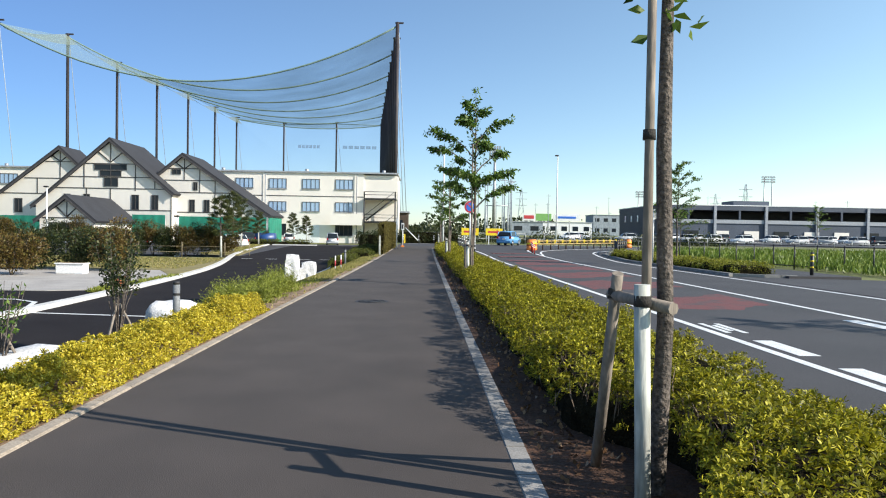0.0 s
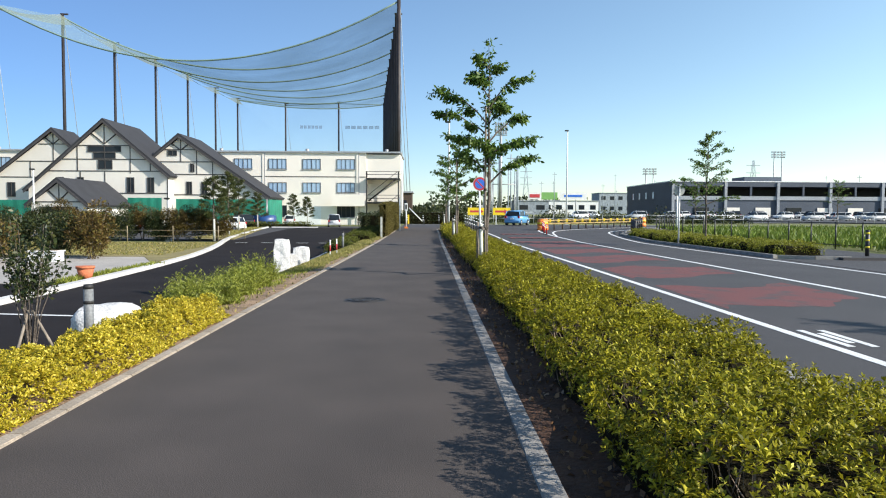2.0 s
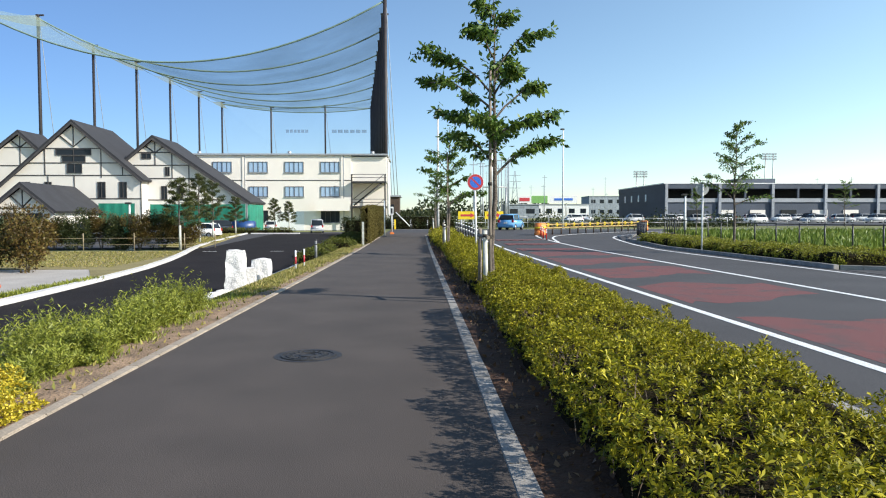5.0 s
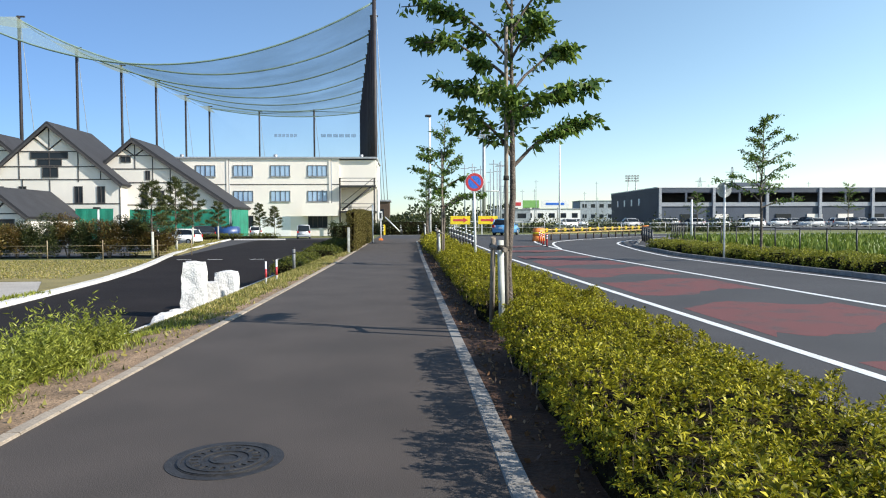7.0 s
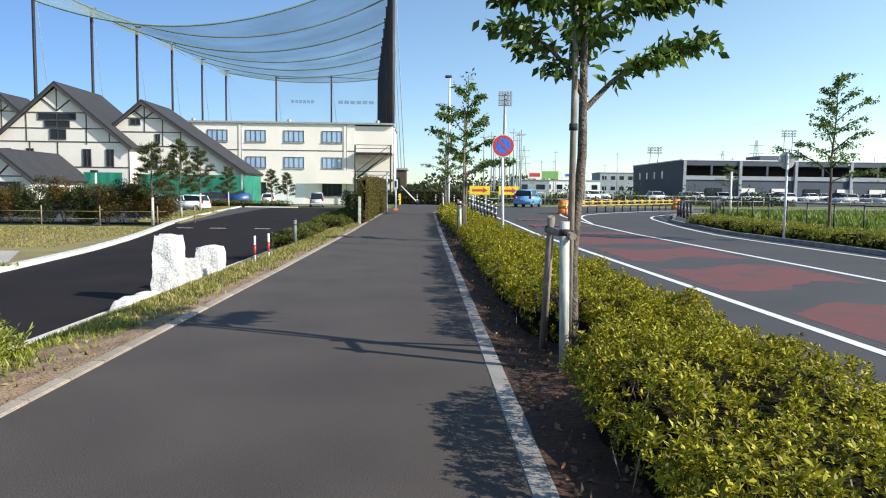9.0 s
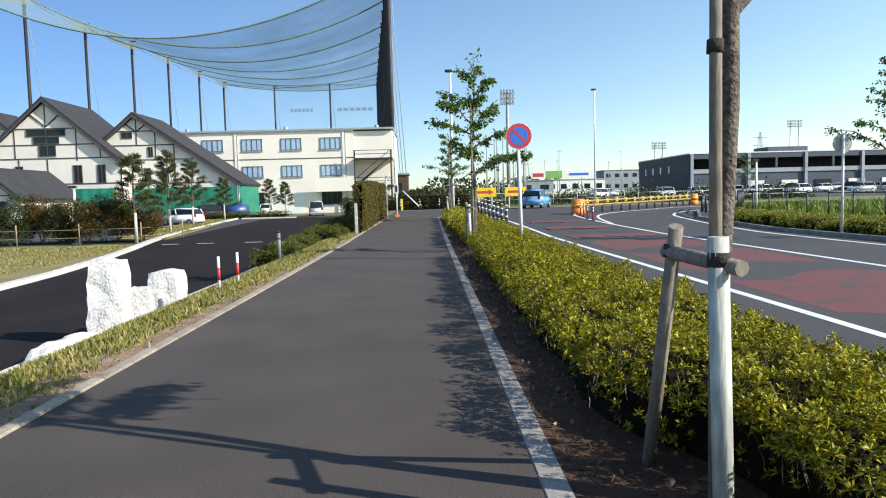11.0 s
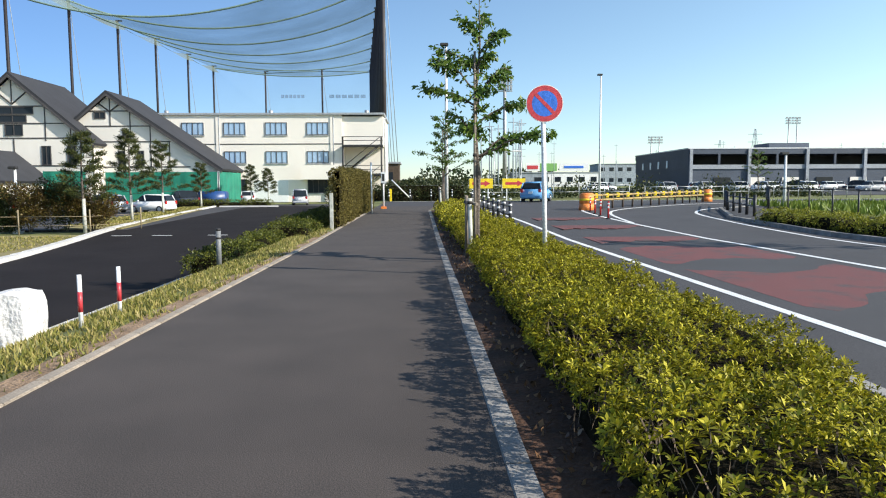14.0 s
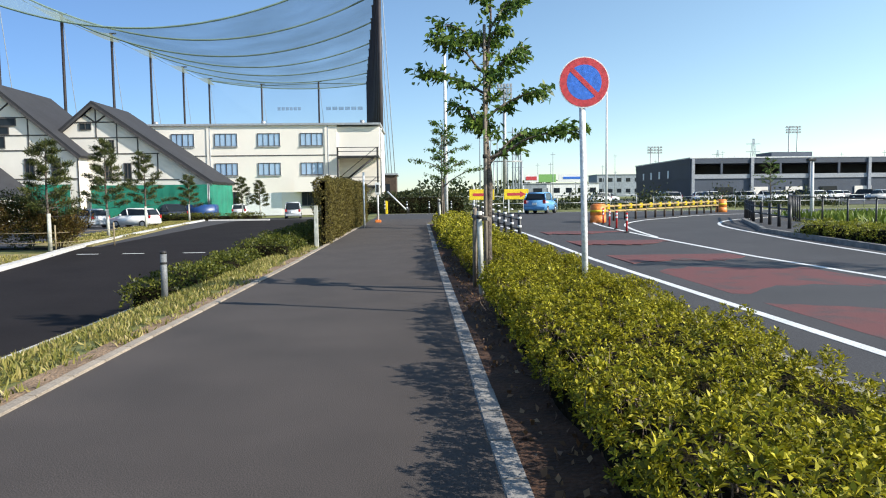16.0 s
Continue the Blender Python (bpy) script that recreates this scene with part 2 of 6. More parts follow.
# near-black and almost without sheen: stands in for the shade between hedge leaves
HEDGE_CORE = worn("hedge inner shade", (0.018, 0.015, 0.008), 0.5, 1.6, 8.0, 50, 0.95, 0.9, depth=0.05)
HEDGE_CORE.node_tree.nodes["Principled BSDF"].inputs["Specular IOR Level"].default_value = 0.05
RAIL_CREAM = worn("aged yellow rail paint", (0.413, 0.285, 0.0975), 0.7, 1.1, 4, 40, 0.6, 0.1)
BOXLEAF = leafy("hedge leaves", [(0.0, (0.055, 0.0605, 0.0055)), (0.35, (0.176, 0.171, 0.011)), (0.75, (0.396, 0.358, 0.0176)), (1.0, (0.572, 0.506, 0.0495))], 0.55)
TWIG = worn("hedge twig bark", (0.2, 0.15, 0.11), 0.7, 1.2, 6, 60, 0.9, 0.0)
ISLELEAF = leafy("dark clipped hedge leaves", [(0.0, (0.034, 0.046, 0.006)), (0.5, (0.085, 0.1, 0.014)), (1.0, (0.18, 0.18, 0.027))])
KERBLEAF = leafy("bright clipped leaves", [(0.0, (0.09, 0.105, 0.01)), (0.5, (0.22, 0.23, 0.02)), (1.0, (0.4, 0.38, 0.04))])
GOLDLEAF = leafy("golden ground cover", [(0.0, (0.23, 0.205, 0.012)), (0.5, (0.53, 0.43, 0.03)), (1.0, (0.75, 0.6, 0.09))])
TALLLEAF = leafy("tall green leaves", [(0.0, (0.09, 0.11, 0.015)), (0.5, (0.21, 0.24, 0.03)), (1.0, (0.36, 0.37, 0.07))])
VERGELEAF = leafy("verge grass blades", [(0.0, (0.11, 0.12, 0.024)), (0.4, (0.235, 0.225, 0.05)), (0.75, (0.34, 0.285, 0.09)), (1.0, (0.42, 0.34, 0.14))])
FIELDLEAF = leafy("field grass blades", [(0.0, (0.072, 0.117, 0.0135)), (0.5, (0.135, 0.198, 0.0225)), (1.0, (0.225, 0.261, 0.054))])
TREELEAF = leafy("tree leaves", [(0.0, (0.035, 0.075, 0.015)), (0.5, (0.085, 0.152, 0.024)), (1.0, (0.18, 0.252, 0.042))], through_light=0.36)
SHRUBLEAF = leafy("dark shrub leaves", [(0.0, (0.018, 0.032, 0.012)), (0.6, (0.045, 0.06, 0.02)), (1.0, (0.1, 0.1, 0.03))])
RUSSETLEAF = leafy("russet shrub leaves", [(0.0, (0.0459, 0.0344, 0.0107)), (0.5, (0.122, 0.0727, 0.0214)), (1.0, (0.153, 0.131, 0.0306))])
ROWLEAF = leafy("brown green hedge leaves", [(0.0, (0.05, 0.045, 0.012)), (0.5, (0.13, 0.1, 0.024)), (1.0, (0.2, 0.17, 0.04))], 0.7)
PINELEAF = leafy("pine needles", [(0.0, (0.0213, 0.034, 0.0102)), (0.6, (0.0638, 0.0765, 0.0187)), (1.0, (0.136, 0.136, 0.0382))])
LITTER = leafy("fallen leaves", [(0.0, (0.1, 0.05, 0.025)), (0.6, (0.22, 0.12, 0.06)), (1.0, (0.36, 0.24, 0.14))])
IRON = worn("cast iron", (0.042, 0.04, 0.04), 0.7, 1.4, 12.0, 80, 0.6, 0.4, metal=0.4)
STEEL = worn("galvanised steel", (0.42, 0.43, 0.44), 0.8, 1.1, 3.0, 40, 0.45, 0.1, metal=0.5)
WHITE_POLE = worn("white painted steel", (0.74, 0.75, 0.75), 0.9, 1.05, 2.0, 30, 0.4, 0.05)
BLACK_STEEL = worn("black painted steel", (0.02, 0.02, 0.022), 0.7, 1.4, 3.0, 40, 0.45, 0.1)
DARK_POLE = worn("dark brown steel", (0.028, 0.022, 0.024), 0.7, 1.4, 0.5, 8, 0.6, 0.1)
BROWN_WOOD = worn("dark brown rail wood", (0.07, 0.045, 0.03), 0.7, 1.4, 3.0, 40, 0.7, 0.3)
SIGN_RED = worn("sign red", (0.55, 0.05, 0.06), 0.92, 1.06, 3.0, 20, 0.4, 0.0)
SIGN_BLUE = worn("sign blue", (0.04, 0.16, 0.62), 0.92, 1.06, 3.0, 20, 0.4, 0.0)
SIGN_WHITE = worn("sign white", (0.8, 0.8, 0.8), 0.95, 1.04, 3.0, 20, 0.4, 0.0)
SIGN_BACK = worn("bare sign back", (0.4, 0.42, 0.42), 0.85, 1.1, 4.0, 30, 0.45, 0.05, metal=0.3)
FIELD_BOARD = worn("faded sign green", (0.2, 0.42, 0.12), 0.9, 1.05, 3.0, 20, 0.5, 0.0)
YELLOW = worn("warning yellow", (0.85, 0.62, 0.02), 0.9, 1.05, 4.0, 30, 0.5, 0.05)
ORANGE = worn("orange plastic", (0.8, 0.24, 0.05), 0.85, 1.08, 3.0, 30, 0.5, 0.05)
TERRACOTTA = worn("orange pot clay", (0.55, 0.16, 0.07), 0.8, 1.15, 5.0, 40, 0.8, 0.2)
WALL_GREY = worn("pale house boards", (0.79, 0.74, 0.67), 0.93, 1.04, 0.35, 45, 0.85, 0.03, grit=-0.5)
WALL_CREAM = worn("cream wall panels", (0.87, 0.81, 0.73), 0.94, 1.03, 0.25, 45, 0.8, 0.03, grit=-0.5)
TIMBER = worn("dark timber", (0.06, 0.055, 0.055), 0.7, 1.3, 2.0, 20, 0.7, 0.1)
ROOF = worn("slate grey roofing", (0.03, 0.031, 0.037), 0.85, 1.15, 0.6, 8, 0.95, 0.1, stretch=(1, 6, 6))
GREEN_NET = worn("green screen cloth", (0.01, 0.2, 0.13), 0.7, 1.2, 0.6, 10, 0.7, 0.2)
NAVY = worn("blue grey cladding", (0.06, 0.075, 0.105), 0.85, 1.12, 0.15, 4, 0.6, 0.05)
GREY_BAND = worn("grey cladding", (0.32, 0.34, 0.37), 0.9, 1.08, 0.2, 4, 0.6, 0.05)
# near-black that imitates the shade in the deck openings
GAP_SHADE = worn("painted deck shade", (0.012, 0.013, 0.016), 0.8, 1.2, 0.5, 4, 0.8, 0.0)
RUBBER = worn("tyre rubber", (0.015, 0.015, 0.016), 0.8, 1.3, 8.0, 60, 0.85, 0.2)
RIM = worn("silver wheel metal", (0.5, 0.5, 0.52), 0.85, 1.1, 6.0, 40, 0.35, 0.05, metal=0.8)
LAMP_RED = worn("red lamp plastic", (0.45, 0.02, 0.02), 0.85, 1.1, 6.0, 40, 0.25, 0.0)
CABLE = worn("pale green cable", (0.17, 0.25, 0.22), 0.8, 1.2, 0.3, 5, 0.8, 0.0)
BOLLARD_GREY = worn("weathered grey paint", (0.16, 0.165, 0.17), 0.75, 1.3, 4.0, 40, 0.6, 0.2)
BAMBOO = worn("old bamboo", (0.3, 0.24, 0.15), 0.7, 1.2, 4.0, 40, 0.7, 0.2)
# pale blue-grey with the haze of distance put into the base colour
HAZE_BLUE = worn("haze grey", (0.3, 0.34, 0.38), 0.85, 1.12, 0.05, 1, 0.9, 0.0)
# half-clear blue-grey imitates haze in front of the far banner letters
BANNER_NET = netting("hazed banner", (0.2, 0.25, 0.36), 0.3)
ROOF_NET = netting("green range net", (0.2, 0.27, 0.24), 0.36)
BUNCH_NET = netting("bunched range net", (0.19, 0.22, 0.17), 0.68)
SIDE_NET = netting("brown range net", (0.1, 0.07, 0.07), 0.72)
THIN_NET = netting("thin range net", (0.15, 0.228, 0.3), 0.1)


def glossy(name, col, rough=0.15, coat=0.6):
    m, nodes, links, b = material(name, rough)
    c = np.array(col)
    links.new(ramp_of(nodes, links, noise_of(nodes, links, 2.0, 3), [(0.3, tuple(c * 0.94)), (0.7, tuple(np.minimum(c * 1.04, 0.95)))]), b.inputs["Base Color"])
    b.inputs["Coat Weight"].default_value = coat
    return m


GLASS_DARK = glossy("dark window glass", (0.02, 0.026, 0.034), 0.1, 0.0)
GLASS_CURTAIN = glossy("curtained window glass", (0.32, 0.45, 0.62), 0.12, 0.3)
CAR_BLUE = glossy("light blue car paint", (0.12, 0.32, 0.58), 0.25, 0.8)
CAR_WHITE = glossy("white car paint", (0.75, 0.76, 0.77), 0.25, 0.8)
CAR_SILVER = glossy("silver car paint", (0.45, 0.46, 0.48), 0.25, 0.8)
CAR_DARK = glossy("dark car paint", (0.03, 0.034, 0.045), 0.2, 0.8)
GLASS_DARK.node_tree.nodes["Principled BSDF"].inputs["Specular IOR Level"].default_value = 0.15
BIN_BLUE = glossy("blue tarpaulin", (0.015, 0.055, 0.18), 0.4, 0.1)


# ---- ground ----
BANK_X, BANK_Z = [-6.2, -5.7, -5.0, -4.2, -3.8, -3.3, -2.9], [-0.97, -0.78, -0.53, -0.2, -0.08, -0.04, -0.03]


def bank(x):
    """Height of the ground across the path: level, then down a grassy bank to the drive on the left."""
    return float(np.interp(x, BANK_X, BANK_Z))


def ground_sheet():
    bm = bmesh.new()
    xs = [-2500, -900, -400, -200, -100, -60, -40, -25, -15, -9, -6.2, -5.7, -5.0, -4.2, -3.8, -3.3, -2.9, 0, 3.4, 12, 20, 40, 70, 120, 250, 500, 1000, 2500]
    ys = [-60, -10, 0, 20, 40, 60, 80, 100, 150, 200, 300, 500, 900, 1800, 3500]
    grid = [[bm.verts.new((x, y, bank(x) - 0.03)) for y in ys] for x in xs]
    for a, b in zip(grid, grid[1:]):
        for k in range(len(ys) - 1):
            bm.faces.new((a[k], b[k], b[k + 1], a[k + 1]))
    return structure("ground", bm, GRASS_GROUND, "dry grass and soil ground, lower beside the drive", "ground")


ground_sheet()


def sheet(name, outline, z0, z1, mat, label, category):
    return structure(name, slab(bmesh.new(), outline, z0, z1), mat, label, category)


PATH_END = 63.0
sheet("path", [(-2.79, -6), (0.63, -6), (0.63, PATH_END), (1.2, 70), (-2.6, 70), (-2.5, 60), (-2.7, 45), (-2.72, 30), (-2.79, 16)], -0.12, 0.0, ASPHALT, "dark grey asphalt foot and cycle path", "path")
sheet("planting_soil", [(0.77, -6), (3.25, -6), (3.25, 60), (0.77, PATH_END)], -0.1, 0.0, DARK_SOIL, "dark reddish brown soil of the planting strip", "soil")
sheet("verge_soil", [(-3.34, -6), (-2.9, -6), (-2.84, 29), (-2.82, 48), (-3.1, 48), (-3.2, 25)], -0.2, -0.03, SOIL, "bare reddish soil beside the path edging", "soil")


def bank_soil():
    """Bare earth that follows the bank under the beds."""
    bm = bmesh.new()
    rows = [[bm.verts.new((x, y, bank(x) - drop)) for x, drop in ((-4.5, 0.06), (-4.2, 0.016), (-3.8, 0.014), (-3.3, 0.014), (-3.1, 0.014))] for y in (-6, 2, 10, 18, 24, 26.5)]
    for a, b in zip(rows, rows[1:]):
        for k in range(4):
            bm.faces.new((a[k + 1], a[k], b[k], b[k + 1]))
    bmesh.ops.recalc_face_normals(bm, faces=bm.faces)
    return structure("bank_soil", bm, SOIL, "bare reddish soil on the upper bank", "soil")


bank_soil()
sheet("road", [(3.4, -6), (12.5, -6), (12.5, 38), (12.3, 45), (13.0, 53), (16.0, 61), (22, 67), (60, 72), (120, 74), (120, 82), (-2.6, 82), (-2.6, 70.02), (1.2, 70.02), (3.4, 62)], -0.14, -0.01, ROAD, "grey asphalt road with a red-coated lane", "road")
sheet("pavement_right", [(14.4, 29), (17.3, 29), (17.3, 60), (24, 68), (22.2, 66.8), (16.2, 60.8), (13.2, 52.8), (14.4, 45)], -0.1, 0.09, ROAD, "grey asphalt pavement beyond the island hedge", "pavement")
sheet("side_entrance", [(12.52, -6), (60, -6), (60, 21.8), (20, 28.0), (13.6, 29.6), (12.52, 29.6)], -0.12, -0.002, ROAD, "grey asphalt side entrance joining the road", "road")
DRIVE_L = smooth_line([(-10.9, -6), (-11.0, 10), (-11.2, 20.5), (-12.0, 34), (-13.3, 46), (-14.4, 53), (-17.2, 68), (-21.2, 98.2)], 5)
sheet("drive", DRIVE_L + [(-15.4, 98.4), (-15.2, 108), (-8.5, 108), (-6.4, 60), (-6.2, 45), (-6.2, -6)], -1.3, -0.9, DRIVE, "fresh black asphalt drive below the bank", "drive")
sheet("drive_branch", [(-60, 2), (-11.05, 2), (-11.3, 21.3), (-12.3, 29.9), (-14.4, 28.9), (-60, 29.8)], -1.2, -0.905, DRIVE, "black asphalt branch of the drive", "drive")
sheet("plaza", [(-60, 29.9), (-14.4, 29.0), (-12.4, 30.0), (-12.9, 38.5), (-15.5, 43.6), (-60, 43.0)], -1.2, -0.885, PLAZA, "pale paved forecourt beside the drive", "paving")
sheet("lawn", [(-60, 43.2), (-15.6, 43.8), (-13.2, 38.7), (-14.4, 50.5), (-15.5, 58), (-60, 57)], -1.2, -0.87, LAWN, "short tan and green lawn", "lawn")
sheet("car_park_left", [(-60, 62), (-15.4, 62), (-17.4, 92), (-17.4, 100.02), (-4, 100.02), (-4, 107), (-60, 107)], -1.2, -0.89, ROAD, "grey asphalt car park before the club house", "car park")
sheet("kerb_strip", [(-15.75, 62.2), (-17.15, 72), (-21.3, 98.6), (-24.5, 98.6), (-19.8, 74), (-19.0, 62.2)], -1.2, -0.83, LAWN, "grass strip behind the drive kerb", "lawn")
sheet("car_park_right", [(24, 100), (190, 100), (190, 189.9), (24, 189.9)], -0.1, 0.0, ROAD, "grey asphalt car park before the parking building", "car park")


# road paint, a little above the asphalt
def paint(name, line, width, label, mat=PAINT, z=-0.009):
    return structure(name, ribbon(bmesh.new(), line, width, z), mat, label, "road marking")


paint("edge_line_left", smooth_line([(4.97, -6), (4.84, 10), (4.68, 24), (4.5, 37), (4.28, 54), (3.8, 61), (2.6, 67)], 6), 0.15, "white painted edge line of the road")
paint("lane_line", smooth_line([(8.6, -6), (8.75, 20), (8.55, 40), (8.3, 52), (8.6, 60), (9.6, 64)], 6), 0.15, "white painted line between the lanes")
paint("turn_line", smooth_line([(8.4, 51), (9.3, 57.5), (10.9, 62), (14.2, 66.5), (21, 72.2), (40, 75.5)], 6), 0.15, "white painted line of the turning lane")
paint("edge_line_right", smooth_line([(12.3, -6), (12.2, 20), (11.7, 38), (11.8, 45), (12.5, 52), (14.0, 59), (18, 64.5), (26, 68.6), (60, 72.2)], 6), 0.15, "white painted edge line by the island kerb")
paint("cross_line", [(-2.3, 81.5), (60, 81.6)], 0.15, "white painted line of the crossing road")
for k in range(5):
    paint("lane_dash", [(5.2, 10.8 - 2.25 * k), (5.2, 12.15 - 2.25 * k)], 0.3, "white painted dash inside the edge line")
    paint("lane_dash", [(8.3, 13.6 - 2.25 * k), (8.3, 15.0 - 2.25 * k)], 0.3, "white painted dash inside the lane line")
for x0, y0, x1, y1 in ((5.05, 13.0, 5.05, 14.2), (5.34, 13.0, 5.34, 14.2), (5.2, 13.25, 5.2, 13.95)):
    paint("worn_dash", [(x0, y0), (x1, y1)], 0.1, "worn white painted dash on the road")
for x0, x1 in ((-14.4, -13.5), (-12.5, -11.6), (-9.9, -9.0), (-8.2, -7.3)):
    paint("drive_dash", [(x0, 57.8), (x1, 57.8)], 0.22, "white painted dash across the drive", z=-0.899)
paint("drive_stop_line", [(-11.2, 21.9), (-6.5, 21.2)], 0.14, "thin grey white line across the drive", z=-0.899)
paint("branch_line", [(-60, 26.4), (-13.7, 25.6), (-12.6, 24.8), (-11.3, 21.6)], 0.16, "white line along the forecourt edge", z=-0.899)


def red_patch(cy, length, seed):
    """A patch of red coating with a ragged outline and one straight slanting end."""
    pts, r = [], random.Random(seed)
    for s in np.linspace(0, 1, 15):
        pts.append((5.0 + 3.2 * s, cy - length / 2 + 1.3 * s + (0.35 * math.sin(s * 7 + seed) + r.uniform(-0.16, 0.16)) * (s > 0.05)))
    for s in np.linspace(0, 1, 18):
        pts.append((8.2 - 3.2 * s, cy + length / 2 + 0.9 - 0.7 * s + 0.45 * math.sin(s * 6 + seed * 2) + r.uniform(-0.12, 0.12)))
    return sheet("red_coating", pts, -0.02, -0.0085, RED, "faded red coating patch on the road lane", "road marking")


for k, cy in enumerate((18.0, 23.6, 29.1, 34.2, 39.2, 44.2, 49.2, 54.4)):
    red_patch(cy, 3.3, k + 1)

# ---- kerbs and edging, block by block ----


def block_row(name, line, width, height, mat, label, length=0.6, top=0.02, gap=0.008):
    holder = tagged(new(name), label, "kerb", kind="structure")
    bm = box(bmesh.new(), -width / 2, 0, -height, width / 2, length - gap, 0, 0.008)
    me = mesh_of("kerb_block", bm, mat)
    pts = [np.array(p, float) for p in line]
    left = 0.0
    for a, b in zip(pts, pts[1:]):
        d = b - a
        size = float(np.linalg.norm(d[:2]))
        s = left
        while s < size:
            p = a + d * s / size
            z = p[2] if len(p) > 2 else top
            piece("kerb_block", me, holder, float(p[0]), float(p[1]), float(z) + rng.uniform(-0.003, 0.003), math.atan2(-d[0], d[1]))
            s += length
        left = s - size
    return holder


# ---- plants ----
GAPS = (5.6, 22.0, 38.2, 58.0)  # where a tree stands in the hedge


def inner(y):
    """How far the hedge is cut back from the path beside the trees."""
    return sum(0.55 * np.exp(-(((y - g) / 1.15) ** 4)) for g in GAPS)


def envelope(x0, x1, y0, y1, height, per_m2, seed, base=0.0, lump=0.12, round_at=0.16, cut=False):
    """Points on the outside of a clipped hedge and the way out of it there."""
    r = np.random.default_rng(seed)
    w, d = x1 - x0, y1 - y0
    per = w + 2 * height
    n = int(per_m2 * (per * d + 2 * w * height))
    u, y = r.uniform(0, per, n), r.uniform(y0, y1, n)
    p, q = np.zeros((n, 3)), np.zeros((n, 3))
    left, right = u < height, u > height + w
    top = ~left & ~right
    p[left], q[left] = np.stack([np.full(left.sum(), x0), y[left], u[left]], 1), (-1, 0, 0.25)
    p[right], q[right] = np.stack([np.full(right.sum(), x1), y[right], u[right] - height - w], 1), (1, 0, 0.25)
    p[top], q[top] = np.stack([x0 + u[top] - height, y[top], np.full(top.sum(), height)], 1), (0, 0, 1)
    ends = r.random(n) < (2 * w * height) / (per * d + 2 * w * height)
    k = int(ends.sum())
    far = r.random(k) < 0.5
    p[ends] = np.stack([r.uniform(x0, x1, k), np.where(far, y1, y0), r.uniform(0, height, k)], 1)
    q[ends] = np.stack([np.zeros(k), np.where(far, 1.0, -1.0), np.full(k, 0.3)], 1)
    # soften the upper edges
    cx, edge = (x0 + x1) / 2, np.clip((np.abs(p[:, 0] - (x0 + x1) / 2) - (w / 2 - round_at)) / round_at, 0, 1)
    p[:, 2] -= np.where(p[:, 2] > height - round_at, edge**2 * round_at * 0.8, 0)
    hill = lump * (np.sin(p[:, 1] * 2.1 + seed) * 0.5 + np.sin(p[:, 1] * 5.3 + p[:, 0] * 4.1) * 0.35 + np.sin(p[:, 0] * 7.7 - p[:, 1] * 3.2 + seed) * 0.35)
    p += q * hill[:, None] + r.normal(0, 0.022, (n, 3))
    p -= q * np.abs(r.normal(0, 0.05, (n, 1)))
    if cut:
        p[:, 2] += np.where(p[:, 2] > 0.2, 0.1 * (1 - 2 * (p[:, 0] - x0) / w), 0)
        p[:, 0] += inner(p[:, 1]) * np.clip((x1 - p[:, 0]) / w, 0, 1)
    p[:, 2] += base
    return p, q


def rosettes(p, q, each, spread, seed):
    """Leaf places round each shoot: a small dome of leaves that point away from its foot."""
    r = np.random.default_rng(seed + 100)
    size = r.uniform(0.6, 1.5, (len(p), 1))
    p, q, size = np.repeat(p, each, 0), np.repeat(q, each, 0), np.repeat(size, each, 0)
    q = q / np.linalg.norm(q, axis=1, keepdims=True)
    off = r.normal(0, 1, p.shape) * spread * size
    off -= q * (off * q).sum(1, keepdims=True)
    far = np.linalg.norm(off, axis=1, keepdims=True) / (spread * size)
    return p + off + q * spread * size * (0.9 - 0.45 * far**2), q * 0.9 + off / (spread * size) * 0.55


def whorls(p, q, each, length, width, mat, seed):
    """Shoots with a ring of narrow leaves each, their blades turned to the light."""
    r = np.random.default_rng(seed + 200)
    axis = q / np.linalg.norm(q, axis=1, keepdims=True) * 0.7 + (0, 0, 0.5) + r.normal(0, 0.3, p.shape)
    axis /= np.linalg.norm(axis, axis=1, keepdims=True)
    u = np.cross(axis, r.normal(size=p.shape))
    u /= np.linalg.norm(u, axis=1, keepdims=True)
    w = np.cross(axis, u)
    size = r.uniform(0.65, 1.35, (len(p), 1))
    quads = []
    for k in range(each):
        a = 2 * math.pi * (k + r.uniform(-0.4, 0.4, (len(p), 1))) / each * 2
        e = r.uniform(0.0, 0.6, (len(p), 1)) + 0.55 * (k >= each / 2)
        out = np.cos(e) * (np.cos(a) * u + np.sin(a) * w) + np.sin(e) * axis
        side = np.cross(out, axis) + r.normal(0, 0.25, p.shape)
        side /= np.linalg.norm(side, axis=1, keepdims=True)
        n = length * size * r.uniform(0.75, 1.2, (len(p), 1))
        foot = p + axis * (0.012 * k / each) * size
        mid = foot + out * n * 0.55 + np.cross(side, out) * n * 0.07
        half = side * width * size / 2
        quads.append(np.stack([foot, mid + half, foot + out * n - axis * n * 0.1, mid - half], 1))
    return raw_mesh("leaves", np.concatenate(quads), 4, mat)


